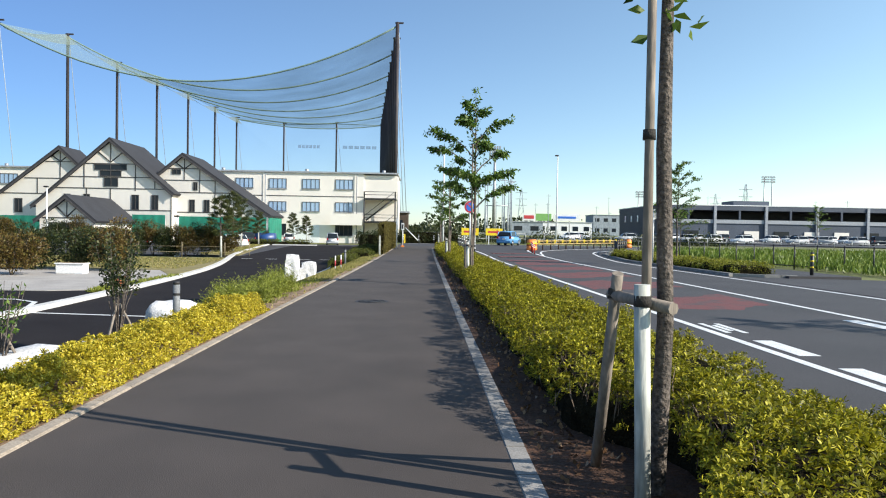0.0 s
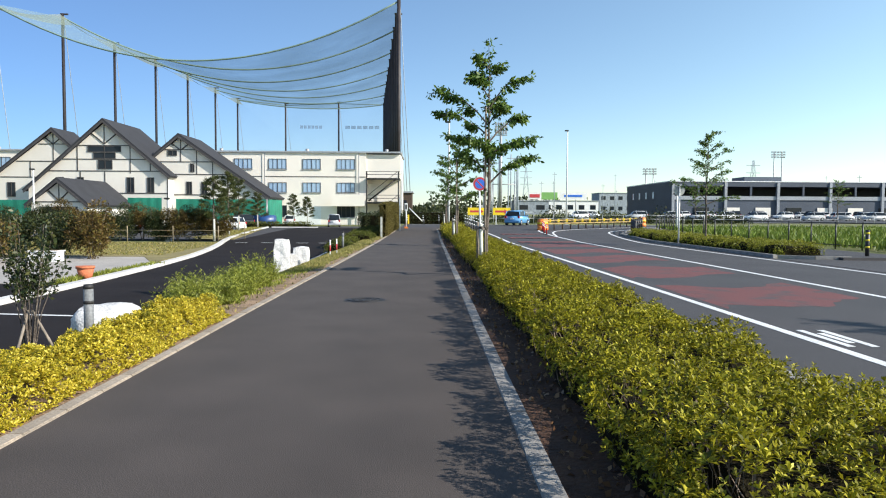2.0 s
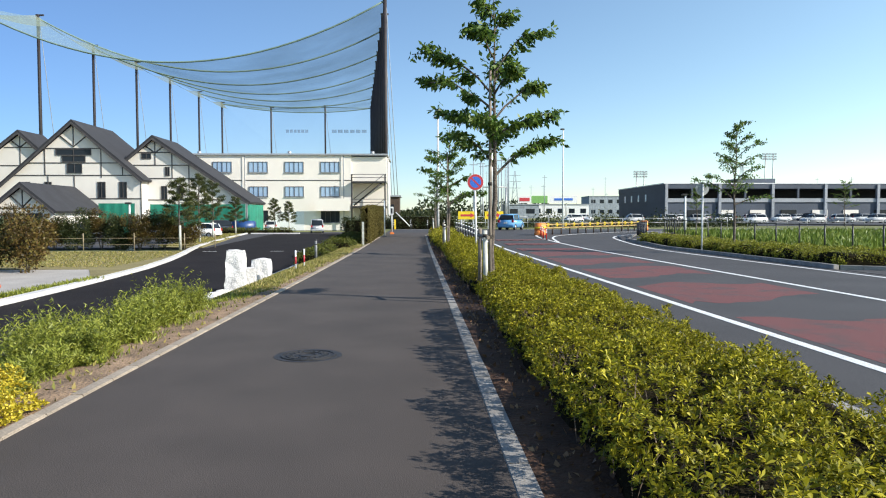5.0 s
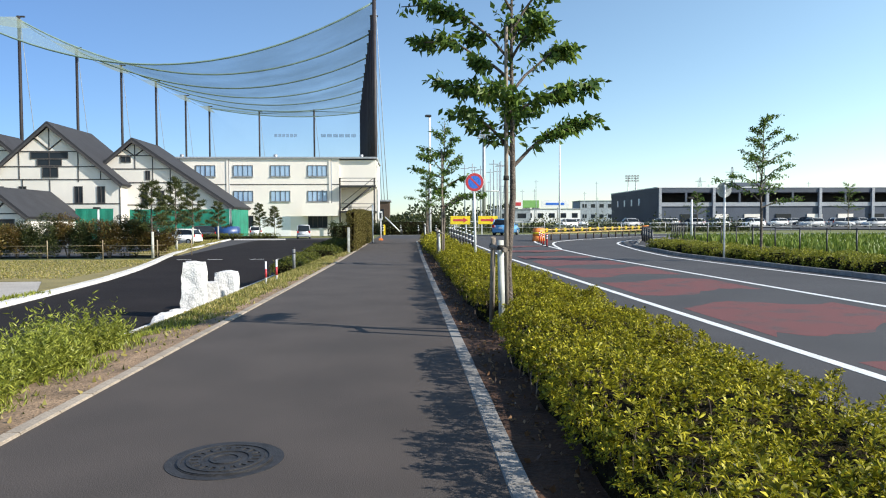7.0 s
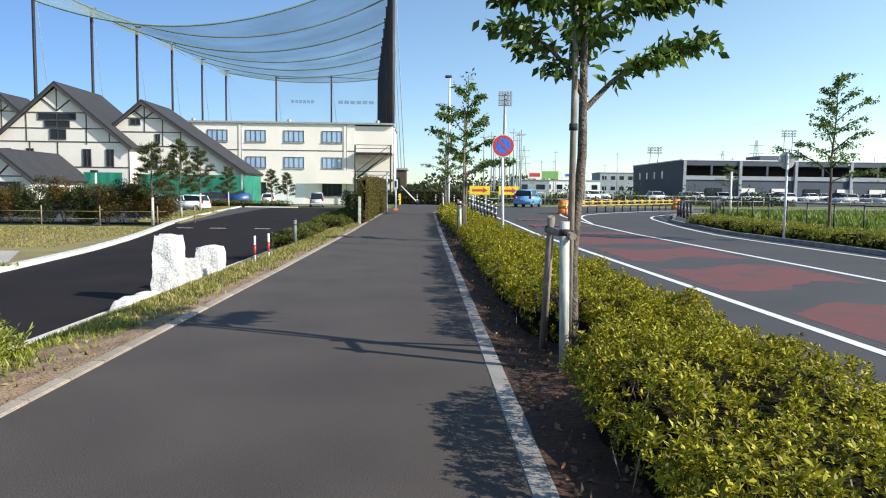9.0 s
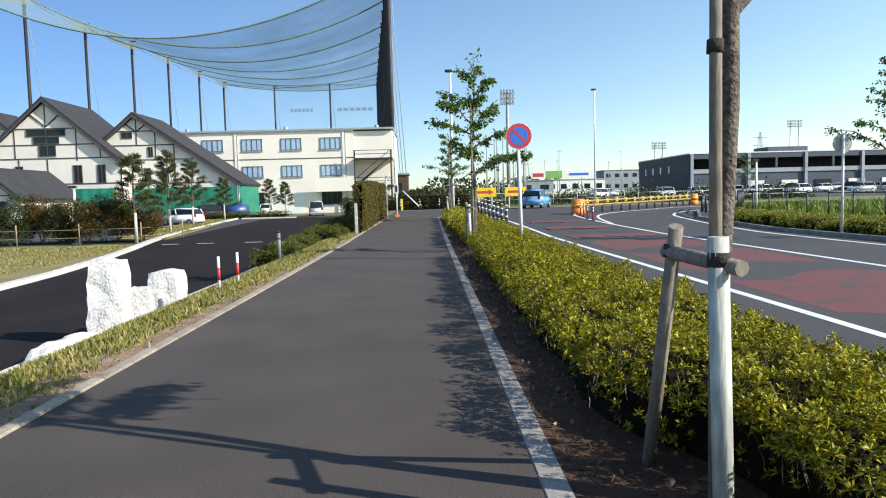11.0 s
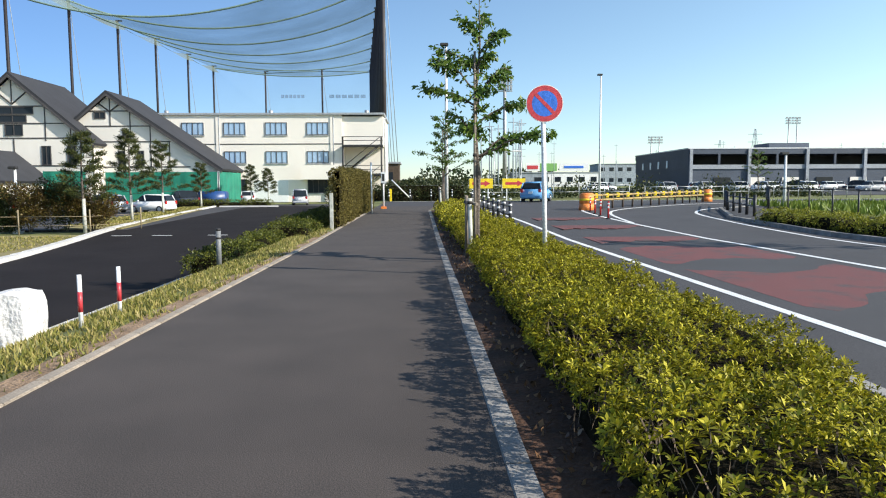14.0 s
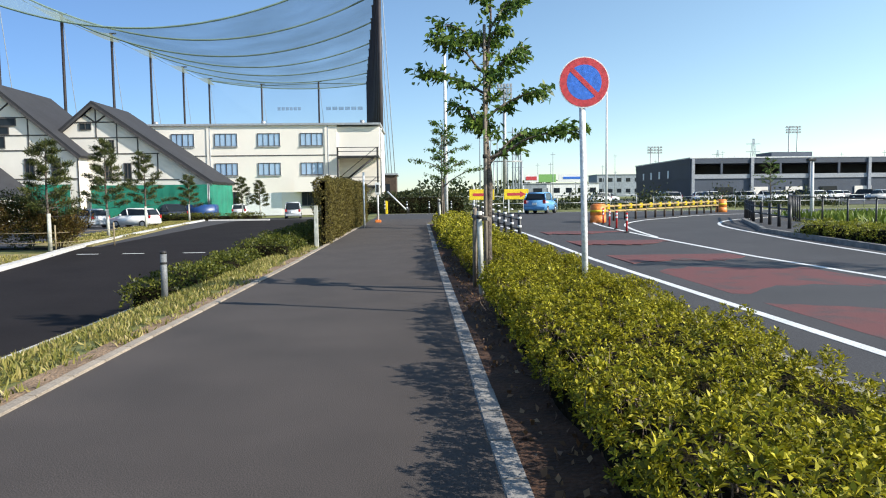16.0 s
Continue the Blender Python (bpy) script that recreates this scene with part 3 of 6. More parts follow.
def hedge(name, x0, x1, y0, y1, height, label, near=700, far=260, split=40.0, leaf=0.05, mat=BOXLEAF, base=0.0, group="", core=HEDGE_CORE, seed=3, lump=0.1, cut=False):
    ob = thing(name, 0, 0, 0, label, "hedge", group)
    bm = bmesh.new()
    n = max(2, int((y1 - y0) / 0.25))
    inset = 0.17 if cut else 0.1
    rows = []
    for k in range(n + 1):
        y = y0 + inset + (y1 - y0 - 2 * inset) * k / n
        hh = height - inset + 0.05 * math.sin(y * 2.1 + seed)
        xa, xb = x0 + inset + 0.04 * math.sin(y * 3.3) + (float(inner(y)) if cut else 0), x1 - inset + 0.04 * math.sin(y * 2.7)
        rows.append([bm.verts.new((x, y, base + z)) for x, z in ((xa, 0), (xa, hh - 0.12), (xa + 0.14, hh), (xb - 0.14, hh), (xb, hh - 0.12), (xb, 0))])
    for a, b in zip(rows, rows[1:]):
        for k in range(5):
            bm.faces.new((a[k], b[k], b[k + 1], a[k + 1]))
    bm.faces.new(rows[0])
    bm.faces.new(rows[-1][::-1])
    # closed shell whose dark colour shows as shade through the leaf gaps
    part("core", bm, core, ob, "near-black core painted as inner shade")
    stretches = [(y0, min(split, y1), near, leaf)] + ([(split, y1, far, leaf * 1.7)] if y1 > split else [])
    for a, b, count, size in stretches:
        p, q = envelope(x0, x1, a, b, height, count / 36, seed, base, lump, cut=cut)
        if cut:
            p, q = envelope(x0, x1, a, b, height, count / 8, seed, base, lump, cut=cut)
            r = np.random.default_rng(seed + 5)
            tuft = np.sin(p[:, 0] * 8 + 1.9 * np.sin(p[:, 1] * 3.1)) * np.sin(p[:, 1] * 6.7 + 1.7 * np.sin(p[:, 0] * 5.3)) + 0.5 * np.sin(p[:, 0] * 19 + p[:, 1] * 5) * np.sin(p[:, 1] * 17 - p[:, 0] * 7)
            low = np.clip(1 - p[:, 2] / 0.34, 0, 1)
            keep = r.random(len(p)) < np.clip(np.where(p[:, 2] > 0.4, 0.72, 0.55) + 0.62 * tuft, 0.08, 1) * (1 - 0.75 * low)
            p[:, 2] += np.where(p[:, 2] > 0.25, 0.05 * tuft, 0)
            p[:, 0] += np.where(p[:, 0] < (x0 + x1) / 2, 0.2, 0.02) * low
            p -= q * np.where(r.random((len(p), 1)) < 0.35, r.uniform(0.02, 0.11, (len(p), 1)), 0)
            p, q = p[keep], q[keep]
            tagged(part_mesh("leaves", whorls(p, q, 8, size, size * 0.36, mat, seed), ob), kind="stuff")
            some = r.random(len(p)) < (0.13 if size == leaf else 0)
            if some.any():
                bare = p[some] - q[some] * 0.2 - (0, 0, 0.06)
                tagged(part_mesh("twig_growth", leaves("twig_growth", bare, q[some] * 0.5 + (0, 0, 1.1), 0.24, 0.009, TWIG, 0.35), ob), kind="stuff")
            continue
        p, q = rosettes(p, q, 36, size * 1.5, seed)
        tagged(part_mesh("leaves", leaves("leaves", p, q, size, size * 0.5, mat, 0.75), ob), kind="stuff")
    return ob


def part_mesh(name, me, parent, label=""):
    ob = new(name, me)
    ob.parent = parent
    return tagged(ob, label)


hedge("hedge", 1.05, 2.98, -5.0, 47.0, 0.51, "clipped low evergreen hedge with yellow-green tips", 6400, 2600, 42.0, 0.039, cut=True, lump=0.1)
hedge("hedge", 1.08, 2.5, 47.2, 61.0, 0.5, "clipped low evergreen hedge beside the path end", 420, 200, 70.0, 0.08, seed=8)
hedge("island_hedge", 12.95, 14.5, 30.4, 50.5, 0.38, "clipped low yellow-green hedge on the kerbed island", 720, 200, 90.0, 0.055, mat=KERBLEAF, base=0.1, seed=11)
hedge("bank_hedge", -5.1, -4.2, 39.9, 47.0, 0.52, "low dark green hedge on the bank", 900, 200, 90.0, 0.06, mat=ISLELEAF, base=-0.46, seed=14)
hedge("bank_hedge", -5.0, -3.45, 47.0, 61.0, 0.62, "low dark green hedge on the bank", 600, 200, 90.0, 0.07, mat=ISLELEAF, base=-0.4, seed=16)
hedge("tall_hedge", -3.02, -2.7, 49.7, 67.0, 2.15, "tall russet and green clipped hedge beside the path", 800, 300, 90.0, 0.065, mat=ROWLEAF, base=-0.05, seed=15, lump=0.05)
hedge("low_hedge", -30, -15.8, 99.2, 100.8, 0.5, "low green hedge before the cream building", 160, 100, 200.0, 0.14, mat=ISLELEAF, base=-0.9, seed=17, lump=0.1)
hedge("far_hedge", -8, -2.7, 88.0, 90.5, 1.5, "dark shrub row across the road end", 160, 100, 200.0, 0.16, mat=SHRUBLEAF, base=-0.6, seed=19, lump=0.3)
hedge("far_hedge", -2.5, 4.0, 84.5, 87.0, 1.35, "dark shrub row across the road end", 160, 100, 200.0, 0.16, mat=SHRUBLEAF, base=-0.05, seed=18, lump=0.3)


def tuft_field(name, outline, count, height, mat, label, category, width=0.02, lift=None, spread=0.35, seed=1, patchy=False):
    """Grass blades or upright leaves over a patch of ground given as (x0, x1, y0, y1)."""
    r = np.random.default_rng(seed)
    x0, x1, y0, y1 = outline
    x, y = r.uniform(x0, x1, count), r.uniform(y0, y1, count)
    if patchy:
        bare = 0.3 + 0.5 * np.clip((x - x1 + 0.45) / 0.45, 0, 1)
        keep = np.array([noise.noise((a * 2.2, b * 1.5, seed)) + 0.6 * noise.noise((a * 6, b * 5, seed)) for a, b in zip(x, y)]) + r.uniform(-0.25, 0.25, count) > bare - 0.5
        x, y = x[keep], y[keep]
        count = len(x)
    z = np.array([lift if lift is not None else bank(v) - 0.03 for v in x])
    up = np.tile([0.0, 0.0, 1.0], (count, 1))
    ob = new(name, leaves(name, np.stack([x, y, z], 1), up, height, width, mat, spread))
    return tagged(ob, label, category, kind="stuff")


tuft_field("verge_grass", (-4.9, -2.92, 24, 60), 66000, 0.1, VERGELEAF, "short yellowish grass on the bank", "grass", 0.018, spread=0.6, seed=2, patchy=True)
tuft_field("verge_grass", (-6.15, -4.7, 24, 60), 33000, 0.1, VERGELEAF, "short yellowish grass on the bank", "grass", 0.02, spread=0.6, seed=5, patchy=True)
tuft_field("weeds", (-4.3, -3.3, 15, 26), 9000, 0.1, TALLLEAF, "patchy low weeds on bare soil", "weeds", 0.014, spread=0.7, seed=8, patchy=True)
tuft_field("weeds", (-3.5, -2.95, 0, 30), 900, 0.08, VERGELEAF, "sparse weeds on bare soil", "weeds", 0.03, spread=0.8, seed=3)
tuft_field("lawn_grass", (-40, -14.9, 44.5, 57), 26000, 0.09, VERGELEAF, "short dry lawn grass", "grass", 0.035, lift=-0.87, spread=0.7, seed=4)
tuft_field("edging_plants", (-12.7, -12.15, 28.5, 37.5), 2600, 0.22, TALLLEAF, "low green plants between forecourt and kerb", "plants", 0.04, lift=-0.9, spread=0.6, seed=29)
for k, (xa, ya) in enumerate(((-19.7, 64), (-21.0, 72), (-22.2, 80), (-23.5, 88))):
    tuft_field("kerb_grass", (xa, xa + 2.6, ya, ya + 8.2), 2600, 0.11, VERGELEAF, "short grass strip behind the drive kerb", "grass", 0.06, lift=-0.83, spread=0.7, seed=30 + k)
tuft_field("field_grass", (19.6, 75, 26, 66), 60000, 0.42, FIELDLEAF, "tall bright green field grass", "grass", 0.1, lift=0.0, spread=0.3, seed=6)
tuft_field("leaf_litter", (0.84, 1.5, -3, 45), 3500, 0.05, LITTER, "dry fallen leaves on soil under the hedge", "leaves", 0.035, lift=0.003, spread=2.0, seed=7)


def clump_bed(name, y0, y1, x_in, x_out, height, count, mat, leaf, label, category, seed, tilt=0.8, slim=0.45, ring=0, far_in=None):
    """A low bed of plants on the bank, mounded."""
    r = np.random.default_rng(seed)
    y = r.uniform(y0, y1, count)
    s = r.uniform(0, 1, count)
    start = x_in if far_in is None else x_in + (far_in - x_in) * (y - y0) / (y1 - y0)
    x = start + (x_out - start) * s
    g = np.interp(x, BANK_X, BANK_Z)
    lumps = np.array([noise.noise((a * 1.7, b * 1.7, seed)) + 0.6 * noise.noise((a * 4.5, b * 4.5, seed)) for a, b in zip(x, y)])
    mound = height * np.clip(0.62 + 0.55 * lumps, 0.1, 1.3) * np.clip(np.minimum(s, 1 - s) * 8, 0.15, 1)
    z = g + mound * r.uniform(0.35, 1.0, count) ** 0.5
    if ring:
        me = whorls(np.stack([x, y, z], 1), np.tile([0.15, -0.1, 0.8], (count, 1)), ring, leaf, leaf * slim, mat, seed)
        return tagged(new(name, me), label, category, kind="stuff")
    ob = new(name, leaves(name, np.stack([x, y, z], 1), np.tile([0.15, -0.1, 0.8], (count, 1)), leaf, leaf * slim, mat, tilt))
    return tagged(ob, label, category, kind="stuff")


clump_bed("golden_ground_cover", -3, 15.4, -3.0, -4.6, 0.42, 56000, GOLDLEAF, 0.035, "golden yellow low ground cover shrubs", "ground cover", 21, ring=7)


def sprig_bed(name, y0, y1, x_in, x_out, height, stems, mat, leaf, label, seed, far_in):
    """Loose feathery plants on the bank: leaning stems with narrow leaves along them."""
    r = np.random.default_rng(seed)
    per = 26
    y, s = r.uniform(y0, y1, stems), r.uniform(0, 1, stems)
    start = x_in + (far_in - x_in) * (y - y0) / (y1 - y0) + 0.12 * np.sin(y * 3.7) + 0.08 * np.sin(y * 9.1)
    x = start + (x_out - start) * s
    lumps = np.array([noise.noise((a * 1.4, b * 1.4, seed)) + 0.5 * noise.noise((a * 4, b * 4, seed)) for a, b in zip(x, y)])
    tall = height * np.clip(0.6 + 0.75 * lumps, 0.12, 1.2) * np.clip(0.45 + s * 4, 0, 1) * r.uniform(0.55, 1.15, stems)
    lean = r.normal(0, 0.22, (stems, 2)) + (0.08, -0.05)
    q = np.tile(np.linspace(0.12, 1.0, per), (stems, 1)) + r.uniform(-0.03, 0.03, (stems, per))
    rise = q * tall[:, None]
    px = x[:, None] + lean[:, :1] * rise * q
    py = y[:, None] + lean[:, 1:] * rise * q
    at = np.stack([px, py, np.interp(x, BANK_X, BANK_Z)[:, None] - 0.03 + rise], -1).reshape(-1, 3)
    turn = r.uniform(0, 2 * np.pi, stems * per)
    out = np.stack([np.cos(turn), np.sin(turn), np.full(stems * per, 0.75)], 1)
    return tagged(new(name, leaves(name, at, out, leaf, leaf * 0.2, mat, 0.35)), label, "plants", kind="stuff")


sprig_bed("low_green_plants", 15.5, 18.4, -3.55, -5.2, 0.42, 1300, TALLLEAF, 0.065, "loose green plants on the bank", 25, -3.55)
sprig_bed("tall_green_plants", 17.6, 22.9, -3.5, -5.3, 0.8, 3000, TALLLEAF, 0.07, "loose tall green plants on the bank", 22, -3.95)
clump_bed("green_undergrowth", -3, 23, -4.7, -6.1, 0.2, 26000, TALLLEAF, 0.065, "mixed green undergrowth among boulders", "plants", 23, 0.8, 0.22)


# ---- trees ----
def young_tree(name, x, y, z, label, seed, height=5.6, fork=2.3, spread=1.9, trunk_r=0.065, count=2600, leaf=0.11, limbs=15, group="roadside trees", mat=TREELEAF, arms=()):
    """A young street tree: a bare trunk, layered limbs and drooping leaves along them."""
    r = random.Random(seed)
    ob = thing(name, x, y, z, label, "tree", group)
    bm = bmesh.new()
    lean = [(r.uniform(-0.05, 0.05), r.uniform(-0.05, 0.05)) for _ in range(7)]
    spine = [(lean[k][0] * (k > 0), lean[k][1] * (k > 0), height * k / 6) for k in range(7)]
    tube(bm, spine, [trunk_r * 1.15, trunk_r, trunk_r * 0.92, trunk_r * 0.7, trunk_r * 0.48, trunk_r * 0.3, trunk_r * 0.12], 9)
    part("trunk", bm, BARK, ob, smooth=False)
    at, out = [], []
    limbs = len(arms) or limbs
    for n in range(limbs):
        s = (n + 0.5) / limbs
        z0 = fork + (height - fork - 0.25) * s
        a = n * 2.4 + r.uniform(-0.5, 0.5)
        reach = spread * (1.05 - 0.75 * s) * r.uniform(0.65, 1.1)
        rise = r.uniform(0.2, 0.55) * reach + 0.25 * s
        if arms:
            z0, a, reach, rise = arms[n][0], radians(arms[n][1]), arms[n][2], arms[n][3]
        k = min(5, int(z0 / height * 6))
        f = z0 / height * 6 - k
        p0 = Vector(spine[k]).lerp(Vector(spine[k + 1]), f)
        pts, radii = [], []
        for j in range(6):
            q = j / 5
            pts.append(p0 + Vector((math.cos(a) * reach * q, math.sin(a) * reach * q, rise * math.sin(q * 1.9) * 0.9 + r.uniform(-0.03, 0.03))))
            radii.append(0.024 * (1 - 0.8 * q) * (1.1 - 0.5 * s) + 0.003)
        limb_bm = bmesh.new()
        tube(limb_bm, pts, radii, 5)
        twigs = [(pts, 1.0)]
        for _ in range(5):
            j = r.randint(1, 4)
            b = a + r.choice((-1, 1)) * r.uniform(0.5, 1.2)
            size = reach * r.uniform(0.25, 0.5)
            tw = [Vector(pts[j]) + Vector((math.cos(b) * size * q, math.sin(b) * size * q, 0.18 * size * q)) for q in (0, 0.5, 1)]
            tube(limb_bm, tw, [0.009, 0.006, 0.003], 4)
            twigs.append((tw, 0.8))
        part("limb", limb_bm, BARK, ob)
        for tw, weight in twigs:
            m = max(3, int(count / limbs / 6 * weight * r.uniform(0.7, 1.3) * (0.35 + reach if arms else 1)))
            for _ in range(m):
                q = r.uniform(0.22 if arms else 0.1, 1.0) * (len(tw) - 1)
                j = min(int(q), len(tw) - 2)
                c = Vector(tw[j]).lerp(Vector(tw[j + 1]), q - j) + Vector((r.gauss(0, 0.06), r.gauss(0, 0.06), r.gauss(0, 0.04)))
                at.append(tuple(c))
                out.append((math.cos(a) * 0.5, math.sin(a) * 0.5, -0.35))
    for _ in range(int(count * 0.06)):
        q = r.uniform(0.45, 1.02)
        at.append((r.gauss(0, 0.09), r.gauss(0, 0.09), height * q))
        out.append((r.gauss(0, 0.5), r.gauss(0, 0.5), 0.3))
    crown = part_mesh("crown", leaves("crown", np.array(at), np.array(out), leaf, leaf * 0.48, mat, 0.6, 0.15), ob, "green pointed leaves")
    tagged(crown, kind="stuff")
    return ob


young_tree("street_tree", 1.44, 5.7, 0, "young street tree with bare grey-brown trunk", 1, 6.2, 3.5, 1.5, 0.05, 3600, 0.115)
young_tree("street_tree", 1.47, 22.4, 0, "young leafy street tree with layered limbs", 2, 5.7, 2.3, 1.5, 0.047, 4700, 0.12,
           arms=((2.3, 10, 1.2, 0.75), (2.45, 190, 0.75, 0.6), (2.75, 75, 0.8, 0.45), (2.9, 250, 0.75, 0.4), (3.0, 345, 1.1, 0.4), (3.2, 165, 1.0, 0.25), (3.3, 25, 1.1, 0.75),
                 (3.45, 180, 1.2, 0.6), (3.75, 300, 0.7, 0.4), (3.75, 165, 1.55, 0.95), (4.0, 60, 0.8, 0.55), (4.15, 355, 0.85, 0.8), (4.4, 220, 0.6, 0.45), (4.7, 130, 0.5, 0.4), (4.9, 20, 0.45, 0.4), (5.1, 200, 0.4, 0.35)))
young_tree("street_tree", 1.35, 38.3, 0, "young leafy street tree with slender trunk", 3, 5.2, 2.0, 1.4, 0.055, 3300, 0.12,
           arms=((2.0, 20, 0.9, 0.6), (2.1, 350, 1.5, 0.45), (2.3, 100, 0.7, 0.6), (2.5, 200, 0.6, 0.5), (2.7, 5, 1.0, 0.55), (2.9, 280, 0.6, 0.5), (3.1, 170, 0.95, 0.4), (3.2, 30, 0.9, 0.8),
                 (3.4, 195, 0.85, 0.55), (3.6, 90, 0.55, 0.6), (3.75, 180, 0.75, 0.5), (3.95, 330, 0.55, 0.55), (4.15, 20, 0.5, 0.5), (4.4, 190, 0.4, 0.45), (4.6, 60, 0.3, 0.4)))
young_tree("street_tree", 1.35, 58.0, 0, "small young street tree near the path end", 4, 4.6, 1.7, 1.5, 0.055, 3000)
young_tree("island_tree", 13.6, 39.3, 0.1, "young thinly leaved tree on the island hedge", 5, 5.4, 1.9, 1.8, 0.05, 3000, 0.11, 17)
young_tree("island_tree", 14.2, 11.2, 0, "young thinly leaved tree by the side entrance", 9, 5.4, 1.9, 1.8, 0.05, 3000, 0.11, 17)
young_tree("car_park_tree", 52, 94, 0, "small green tree at the car park edge", 6, 5.5, 2.0, 2.0, 0.06, 1200, 0.14, group="car park trees")
young_tree("car_park_tree", 33, 92, 0, "small green tree at the car park edge", 7, 4.5, 1.8, 1.6, 0.06, 1000, 0.14, group="car park trees")


def tree_support(x, y, tall, up=0.0, lean=0.0, bar=-0.02):
    """Stakes, cross bar, rope and tall cane that hold a young tree."""
    ob = thing("tree_support", x, y, 0, "weathered wooden stakes with roped cross bar beside a tree", "tree stake", "tree supports")
    part("stake", rod(bmesh.new(), (-0.13, -0.42, -0.1), (-0.16 - lean / 3, -0.4, 1.29 + up), 0.043, 0.043, 10), PALE_STAKE, ob, "pale peeled stake")
    part("stake", rod(bmesh.new(), (-0.16, 0.56, -0.1), (-0.2 + lean, -0.06, 1.33 + up / 2), 0.038, 0.034, 10), STAKE, ob, "dark weathered stake")
    part("cross_bar", rod(bmesh.new(), (-0.22 + lean, 0.02, 1.2 + up), (bar, -0.5, 1.17 + up * 0.8), 0.034, 0.034, 8), STAKE, ob)
    part("cane", rod(bmesh.new(), (-0.03, -0.07, 0.0), (-0.03, -0.05, tall), 0.033, 0.024, 10), STAKE, ob, "long thin bamboo cane")
    for px, py, pz, rr in ((-0.155 - lean / 3, -0.4, 1.2 + up * 0.8, 0.05), (-0.2 + lean, -0.01, 1.21 + up * 0.8, 0.044), (-0.03, -0.07, 1.17 + up, 0.042), (-0.03, -0.055, 2.15, 0.04)):
        part("rope_tie", rod(bmesh.new(), (px, py, pz - 0.03), (px, py, pz + 0.03), rr, rr * 0.95, 10), ROPE, ob, "dark rope tie")
    return ob


support = tree_support(1.36, 5.69, 4.2)
tree_support(1.43, 22.4, 4.2, 0.02, -0.01, -0.1)
for sx, sy in ((1.32, 38.3), (1.3, 58.0)):
    copy_thing(support, pose(sx, sy, 0))


def shrub(name, x, y, z, sx, sy, sz, count, mat, label, seed, leaf=0.1, group=""):
    """An uneven shrub: stems, and clumps of leaves with gaps."""
    r = np.random.default_rng(seed)
    ob = thing(name, x, y, z, label, "shrub", group)
    for k in range(5):
        a = k * 1.3 + seed
        bm = tube(bmesh.new(), [(0.05 * math.cos(a), 0.05 * math.sin(a), -0.02), (0.3 * sx * math.cos(a), 0.3 * sy * math.sin(a), sz * 0.5), (0.5 * sx * math.cos(a), 0.5 * sy * math.sin(a), sz * 0.9)], [0.025, 0.016, 0.006], 5)
        part("stem", bm, BARK, ob)
    clumps = r.normal(0, 1, (14, 3))
    clumps /= np.linalg.norm(clumps, axis=1, keepdims=True)
    clumps = clumps * r.uniform(0.35, 0.8, (14, 1)) * (sx, sy, sz / 2) + (0, 0, sz / 2)
    pick = r.integers(0, 14, count)
    v = r.normal(0, 1, (count, 3))
    v /= np.linalg.norm(v, axis=1, keepdims=True)
    p = clumps[pick] + v * r.uniform(0.5, 1, (count, 1)) * np.array((sx, sy, sz / 2)) * 0.42
    p[:, 2] = np.abs(p[:, 2])
    tagged(part_mesh("foliage", leaves("foliage", p, v + (0, 0, 0.3), leaf, leaf * 0.5, mat, 0.6), ob), kind="stuff")
    return ob


def pine(x, y, z, height, seed, label):
    """A young pine with tiers of needle tufts."""
    r = random.Random(seed)
    ob = thing("pine_tree", x, y, z, label, "tree", "young pines")
    tr = tube(bmesh.new(), [(0, 0, -0.05), (r.uniform(-0.1, 0.1), 0, height * 0.5), (0, 0, height)], [0.08, 0.055, 0.02], 7)
    part("trunk", tr, BARK, ob)
    part("trunk_wrap", rod(bmesh.new(), (0, 0, 0.0), (0, 0, 1.7), 0.1, 0.085, 8), PALE_STAKE, ob, "pale straw trunk wrapping")
    bm, at, out = bmesh.new(), [], []
    for n in range(int(height * 5)):
        z0 = height * (0.3 + 0.68 * n / (height * 5))
        a = n * 2.4 + r.uniform(-0.4, 0.4)
        reach = (height * 0.34) * (1.15 - 0.95 * (z0 / height)) * r.uniform(0.6, 1.15)
        tip = (math.cos(a) * reach, math.sin(a) * reach, z0 + 0.25 * reach)
        tube(bm, [(0, 0, z0), tuple(c * 0.5 if k < 2 else z0 + 0.05 for k, c in enumerate(tip)), tip], [0.02, 0.014, 0.006], 4)
        for q in (0.45, 0.7, 0.85, 1.0):
            for _ in range(66):
                at.append((tip[0] * q + r.gauss(0, 0.09), tip[1] * q + r.gauss(0, 0.09), z0 + (tip[2] - z0) * q + r.gauss(0, 0.06)))
                out.append((tip[0] * 0.4, tip[1] * 0.4, 0.6))
    part("branchwork", bm, BARK, ob)
    tagged(part_mesh("needles", leaves("needles", np.array(at), np.array(out), 0.2, 0.034, PINELEAF, 0.6), ob), kind="stuff")
    return ob


for k, (x, y, h) in enumerate(((-16.6, 59.9, 5.1), (-18.3, 70, 5.9), (-20.6, 82, 5.9), (-22.4, 98, 4.6), (-19.6, 108, 4.6), (-17.6, 108, 4.3))):
    pine(x, y, -0.9, h, k + 3, "young staked pine tree with sparse tiers of needles")
for k in range(20):
    x = -16.7 - 1.5 * k
    shrub("border_shrub", x, 61.0 + 0.4 * math.sin(k * 2.0), -0.9, 1.6, 0.9, 2.75 + 0.3 * math.sin(k * 1.7), 8000, RUSSETLEAF if k % 2 == 0 else SHRUBLEAF, "dark russet border shrub behind the rope fence" if k % 2 == 0 else "dark green border shrub behind the rope fence", 40 + k, 0.11, "border shrubs")
